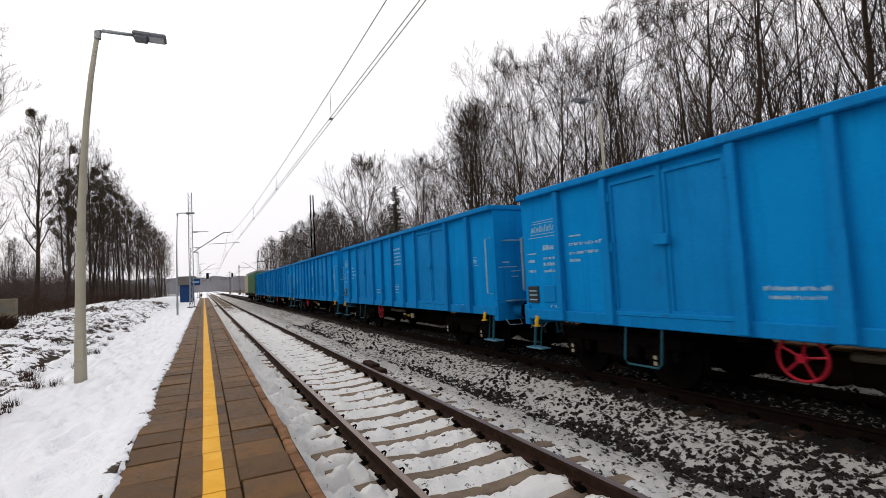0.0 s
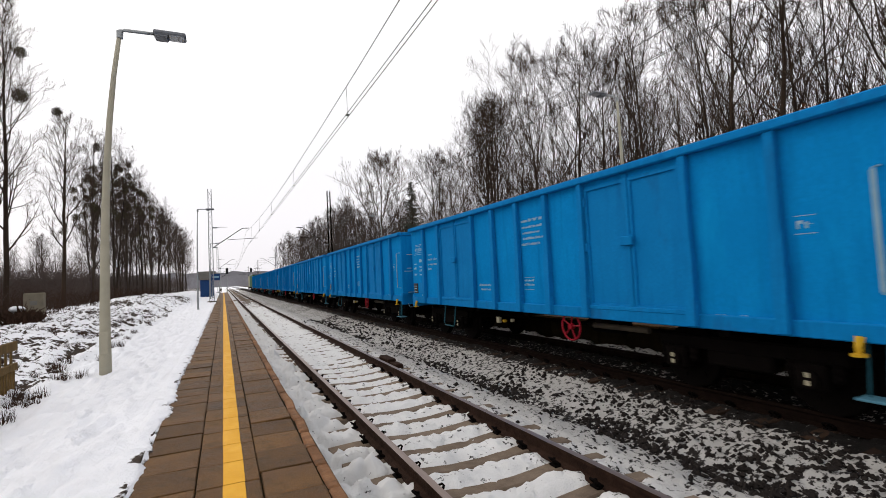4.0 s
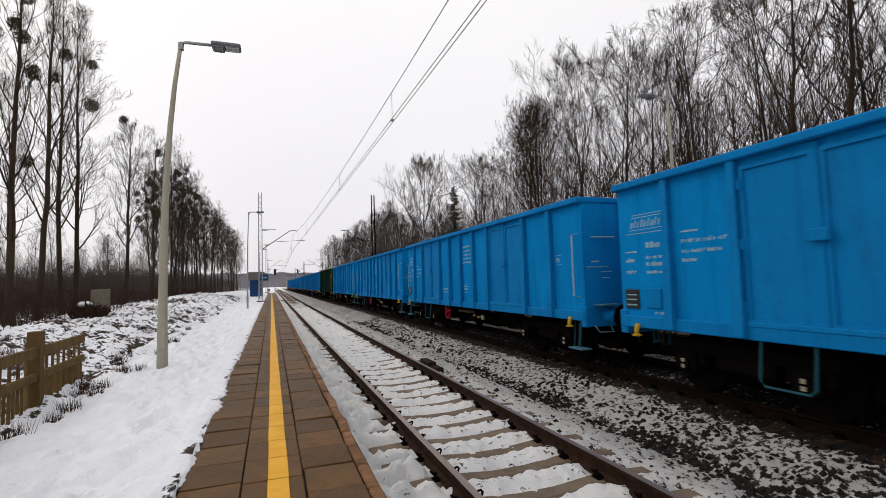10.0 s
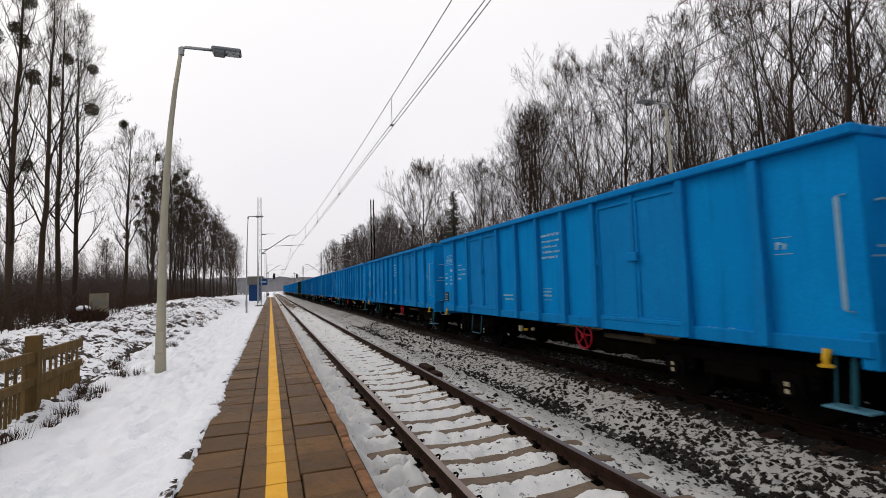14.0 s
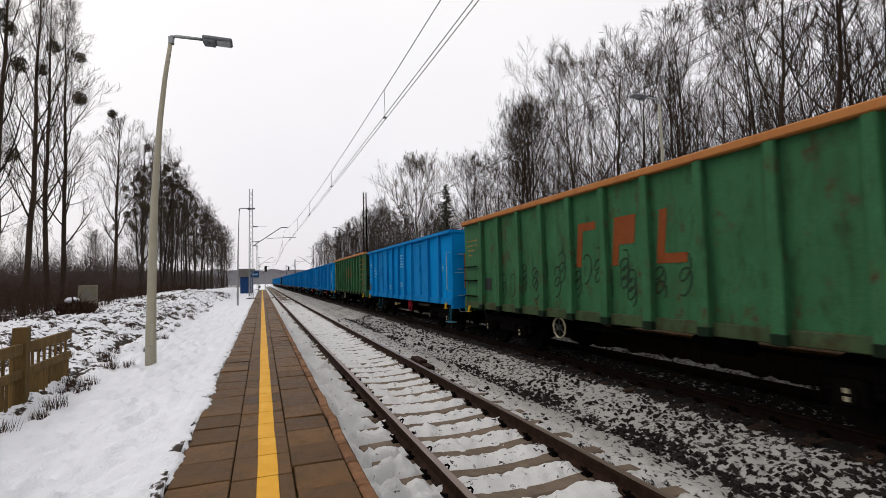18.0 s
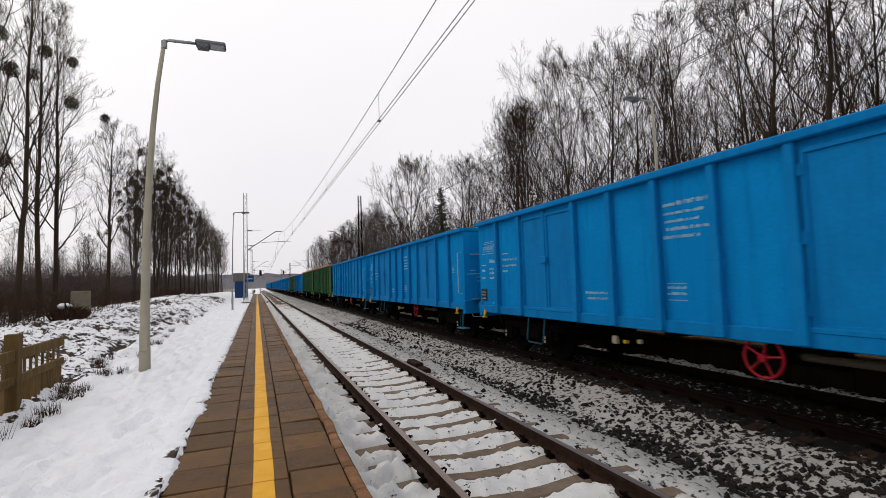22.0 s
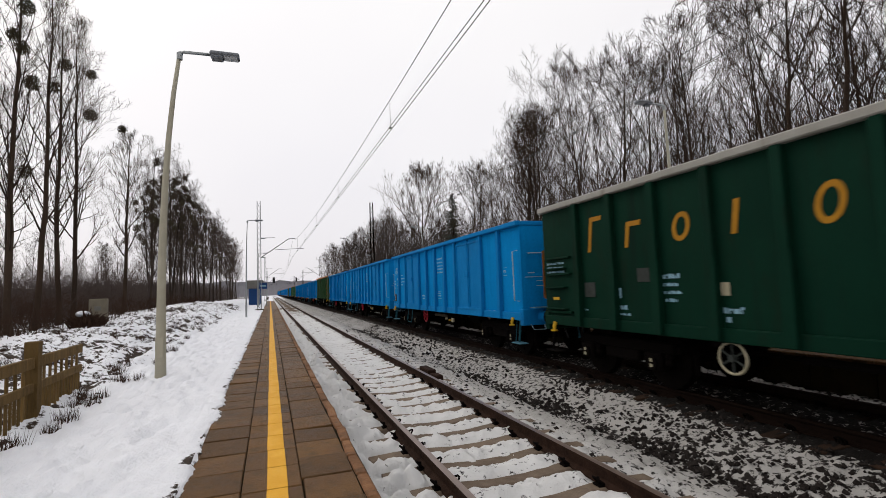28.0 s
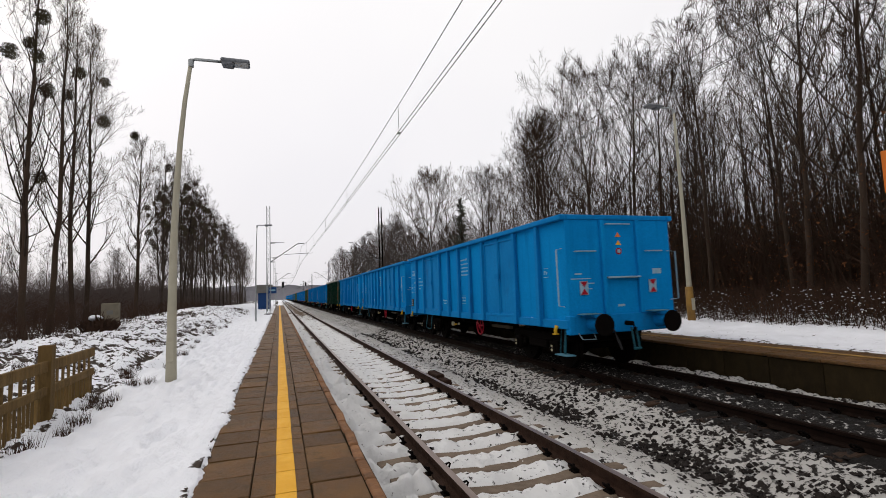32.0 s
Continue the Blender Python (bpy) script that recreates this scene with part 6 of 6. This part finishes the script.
            lettering(wagon, [(0.10, 2.25, 0.66, 0.05), (0.10, 2.16, 0.6, 0.05), (0.10, 2.07, 0.66, 0.05), (2.35, 1.55, 0.18, 0.22), (2.2, 1.35, 0.4, 0.1), (2.2, 1.75, 0.2, 0.05), (2.38, 1.25, 0.3, 0.05),
                              (3.3, 1.86, 0.5, 0.08), (3.3, 1.74, 0.44, 0.06), (3.3, 1.62, 0.5, 0.06), (3.35, 1.5, 0.36, 0.06), (4.4, 1.36, 0.4, 0.1), (4.4, 1.24, 0.2, 0.1), (1.2, 1.3, 0.3, 0.04),
                              (6.0, 1.04, 0.5, 0.04), (8.0, 1.04, 0.5, 0.04), (9.0, 1.04, 0.5, 0.04), (11.3, 1.55, 0.9, 0.02), (11.3, 1.35, 0.9, 0.02), (11.35, 1.44, 0.8, 0.05)], WHITE)
            for d0, d1, z0, z1 in ((1.44, 1.76, 1.56, 1.84), (2.90, 3.18, 1.82, 2.05)):
                boxed("data_plate", (-HW + 0.07, -HW + 0.085, HL - d1, HL - d0, z0, z1), DULL_PLATE, wagon, "small grey data plate", 0.004)
            for za, zb2 in ((1.22, 1.27), (2.02, 2.06), (2.36, 2.40)):
                boxed("corner_frame", (-HW + 0.02, -HW + 0.085, HL - 1.02, HL - 0.10, za, zb2), GREEN, wagon, "", 0.006)
            boxed("yellow_mark", (-HW + 0.012, -HW + 0.02, HL - 0.62, HL - 0.40, 1.50, 1.56), HOOK, wagon)
            boxed("white_plate", (-HW + 0.07, -HW + 0.085, HL - 4.62, HL - 4.30, 1.60, 1.78), CREAM, wagon, "cream plate", 0.003)
        else:
            for i, strokes in enumerate((((0, 0.15, 0, 0.84), (0.151, 0.52, 0.69, 0.84)), ((0, 0.15, 0, 0.84), (0.151, 0.52, 0.36, 0.84)), ((0, 0.15, 0, 0.84), (0.151, 0.58, 0, 0.15)))):
                bm = bmesh.new()
                y0 = HL - 5.62 - 1.035 * i
                for a, b, z0, z1 in strokes:
                    for v in box(bm, -HW + 0.078, -HW + 0.085, y0 - b, y0 - a, 2.0 + z0, 2.0 + z1):
                        v.co.y -= (v.co.z - 2.4) * 0.12
                part("red_mark", bm, RED_ORANGE, wagon, "faded rust red block shape")
            rg = np.random.RandomState(12)
            for i in range(19):
                bm = bmesh.new()
                y0, z0 = HL - (2.2 + 0.33 * i + rg.uniform(-0.15, 0.15)), 1.40 + rg.uniform(0, 0.40)
                ph, lob = rg.uniform(0, 6.3), rg.choice([1, 2, 3])
                pts = [Vector((-HW + 0.08, y0 + 0.11 * math.sin(6.28 * lob * u / 23 + ph), z0 + 0.44 * u / 23 + 0.15 * math.cos(6.28 * lob * u / 23 + ph + 0.4))) for u in range(24)]
                tube(bm, pts, 0.017, 4)
                for v in bm.verts:
                    v.co.x = max(-HW + 0.079, min(-HW + 0.085, v.co.x))
                part("graffiti_stroke", bm, GRAFFITI, wagon, "dark sprayed scrawl")
            for z in np.arange(1.25, 3.2, 0.31):
                bm = bmesh.new()
                tube(bm, [(-HW + 0.085, -HL + 0.95, z), (-HW - 0.06, -HL + 0.95, z), (-HW - 0.06, -HL + 0.45, z), (-HW + 0.085, -HL + 0.45, z)], 0.013, 6)
                part("ladder_rung", bm, LADDER, wagon, "yellow ladder rung")
            boxed("orange_square", (-HW + 0.078, -HW + 0.085, -HL + 0.56, -HL + 0.86, 2.80, 3.08), RUSTY_BAR, wagon)
            boxed("orange_square", (-HW + 0.42, -HW + 0.70, -HL - 0.006, -HL, 2.96, 3.22), RUSTY_BAR, wagon)
            boxed("red_square", (-HW + 0.078, -HW + 0.085, -HL + 0.60, -HL + 0.80, 1.62, 1.80), RED, wagon)
            boxed("black_plate", (-HW + 0.07, -HW + 0.085, HL - 1.75, HL - 1.35, 1.5, 1.82), BLACK, wagon, "", 0.003)
            lettering(wagon, [(0.2, 2.9, 0.7, 0.05), (0.2, 2.76, 0.7, 0.05), (0.25, 2.62, 0.5, 0.05), (0.25, 2.48, 0.3, 0.05)], FADED_YELLOW)
    return wagon


COUNT_FROM, COUNT_TO = -4, 29
KINDS = {5: "green", 26: "green", 14: "worn", 16: "worn", 17: "worn", 22: "dull"}
TURNED = (1, 2, 3, 9, 11, 12, 13, 15, 18, 19, 20, 21, 27, 28, 29)
prototypes, wagons = {}, {}
for k in range(COUNT_FROM, COUNT_TO + 1):
    kind = KINDS.get(k, "blue_turned" if k in TURNED else "blue")
    if kind not in prototypes:
        prototypes[kind] = wagons[k] = make_wagon(kind)
    else:
        wagons[k] = copy_thing(prototypes[kind], Matrix())
for k in (14, 22):
    for ob in [o for o in wagons[k].children if o.name.startswith("graffiti")]:
        bpy.data.objects.remove(ob)
for ob in wagons[22].children:
    if ob.name.startswith("handwheel"):
        ob.location.y -= 2.5
bm = bmesh.new()
box(bm, -HW + 0.068, -HW + 0.0745, HL - 4.22, HL - 3.48, 1.34, 3.1)
part("repainted_panel", bm, TEAL_BLUE, wagons[13], "darker repainted door panel")
last = wagons[COUNT_TO]
tagged(last, "last bright blue open wagon carrying red and white tail boards")
for x in (-1.0, 0.82):
    t = boxed("tail_board", (x - 0.1, x + 0.1, -HL - 0.03, -HL - 0.006, 1.68, 1.98), WHITE, last, "white tail board with red triangles", 0.004)
    bm = bmesh.new()
    for z0, z1, zc in ((1.69, 1.69, 1.82), (1.97, 1.97, 1.84)):
        a = [bm.verts.new((x - 0.09, -HL - 0.034, z0)), bm.verts.new((x + 0.09, -HL - 0.034, z1)), bm.verts.new((x, -HL - 0.034, zc))]
        b = [bm.verts.new((v.co.x, -HL - 0.0305, v.co.z)) for v in a]
        bm.faces.new(a)
        bm.faces.new(b)
        for i in range(3):
            bm.faces.new((a[i], a[(i + 1) % 3], b[(i + 1) % 3], b[i]))
    part("red_marking", bm, RED, t)

loco = tagged(new("locomotive"), "green and cream electric locomotive at the head of the train", "locomotive")
bm = bmesh.new()
box(bm, -1.45, 1.45, -8.4, 2.0, 1.1, 3.75, 0.12)
part("rear_body", bm, GREEN_WORN, loco, "green body side")
bm = bmesh.new()
box(bm, -1.45, 1.45, 2.004, 8.4, 1.1, 3.75, 0.12)
part("front_body", bm, CREAM, loco, "cream front half")
boxed("roof", (-1.25, 1.25, -8.0, 8.0, 3.74, 4.05), GREY_CASE, loco, bevel=0.1)
boxed("underframe", (-1.35, 1.35, -8.6, 8.6, 0.75, 1.1), IRON, loco, bevel=0.03)
for x in (-0.85, 0.15):
    boxed("cab_window", (x, x + 0.7, -8.43, -8.40, 2.6, 3.3), BLACK, loco)
for y in (-4.8, 4.8):
    add_bogie(loco, y)
bm = bmesh.new()
tube(bm, [(-0.5, -5.2, 4.05), (-0.5, -4.0, 4.6), (-0.5, -5.0, 5.3)], 0.03, 6)
tube(bm, [(0.5, -5.2, 4.05), (0.5, -4.0, 4.6), (0.5, -5.0, 5.3)], 0.03, 6)
tube(bm, [(-0.85, -5.0, 5.3), (0.85, -5.0, 5.3)], 0.04, 6)
part("pantograph", bm, IRON, loco)


# ---- what moves ----
# seconds, and how far the train is ahead of an even 13.6 m/s, in wagon lengths
LEAD = ((0, 0.56), (1, 0.455), (2, 0.37), (3, 0.28), (4, 0.20), (5, 0.11), (6, 0.05), (7, 0.04), (8, -0.04), (9, -0.13), (10, -0.20), (11, -0.26), (12, -0.32), (13, -0.345), (14, -0.42),
        (15, -0.46), (16, -0.46), (17, -0.46), (18, -0.48), (19, -0.43), (20, -0.39), (21, -0.42), (22, -0.45), (23, -0.48), (24, -0.49), (25, -0.43), (26, -0.42), (27, -0.44), (28, -0.46),
        (29, -0.40), (30, -0.41), (31, -0.43), (32, -0.45))
LENGTH = 14.04
AHEAD = 0.012   # wagon lengths


def run(t):
    """How far the train has come at t seconds."""
    i = min(int(t), len(LEAD) - 2)
    return 13.6 * t + LENGTH * (AHEAD + LEAD[i][1] + (LEAD[i + 1][1] - LEAD[i][1]) * (t - i))


def motions():
    for k, wagon in wagons.items():
        walk(wagon, [(t, pose(FAR, 13.6 * t + LENGTH * (lead + AHEAD - k) - HL, 0)) for t, lead in LEAD])
    walk(loco, [(t, pose(FAR, 13.6 * t + LENGTH * (lead + AHEAD + 4) + 9.2, 0)) for t, lead in LEAD])
    # the wheels roll; all axles at one end of a bogie turn alike and share their keys
    turned = {}
    for ob in scene.objects:
        if ob.name.startswith("wheelset"):
            y = round(ob.location.y, 2)
            if y not in turned:
                walk(ob, [(i / FPS, pose(0, y, 0.46, -math.degrees(run(i / FPS) / 0.46))) for i in range(32 * FPS + 1)])
                turned[y] = ob.animation_data
            else:
                ob.rotation_mode = "QUATERNION"
                keys = ob.animation_data_create()
                keys.action, keys.action_slot = turned[y].action, turned[y].action_slot


motions()
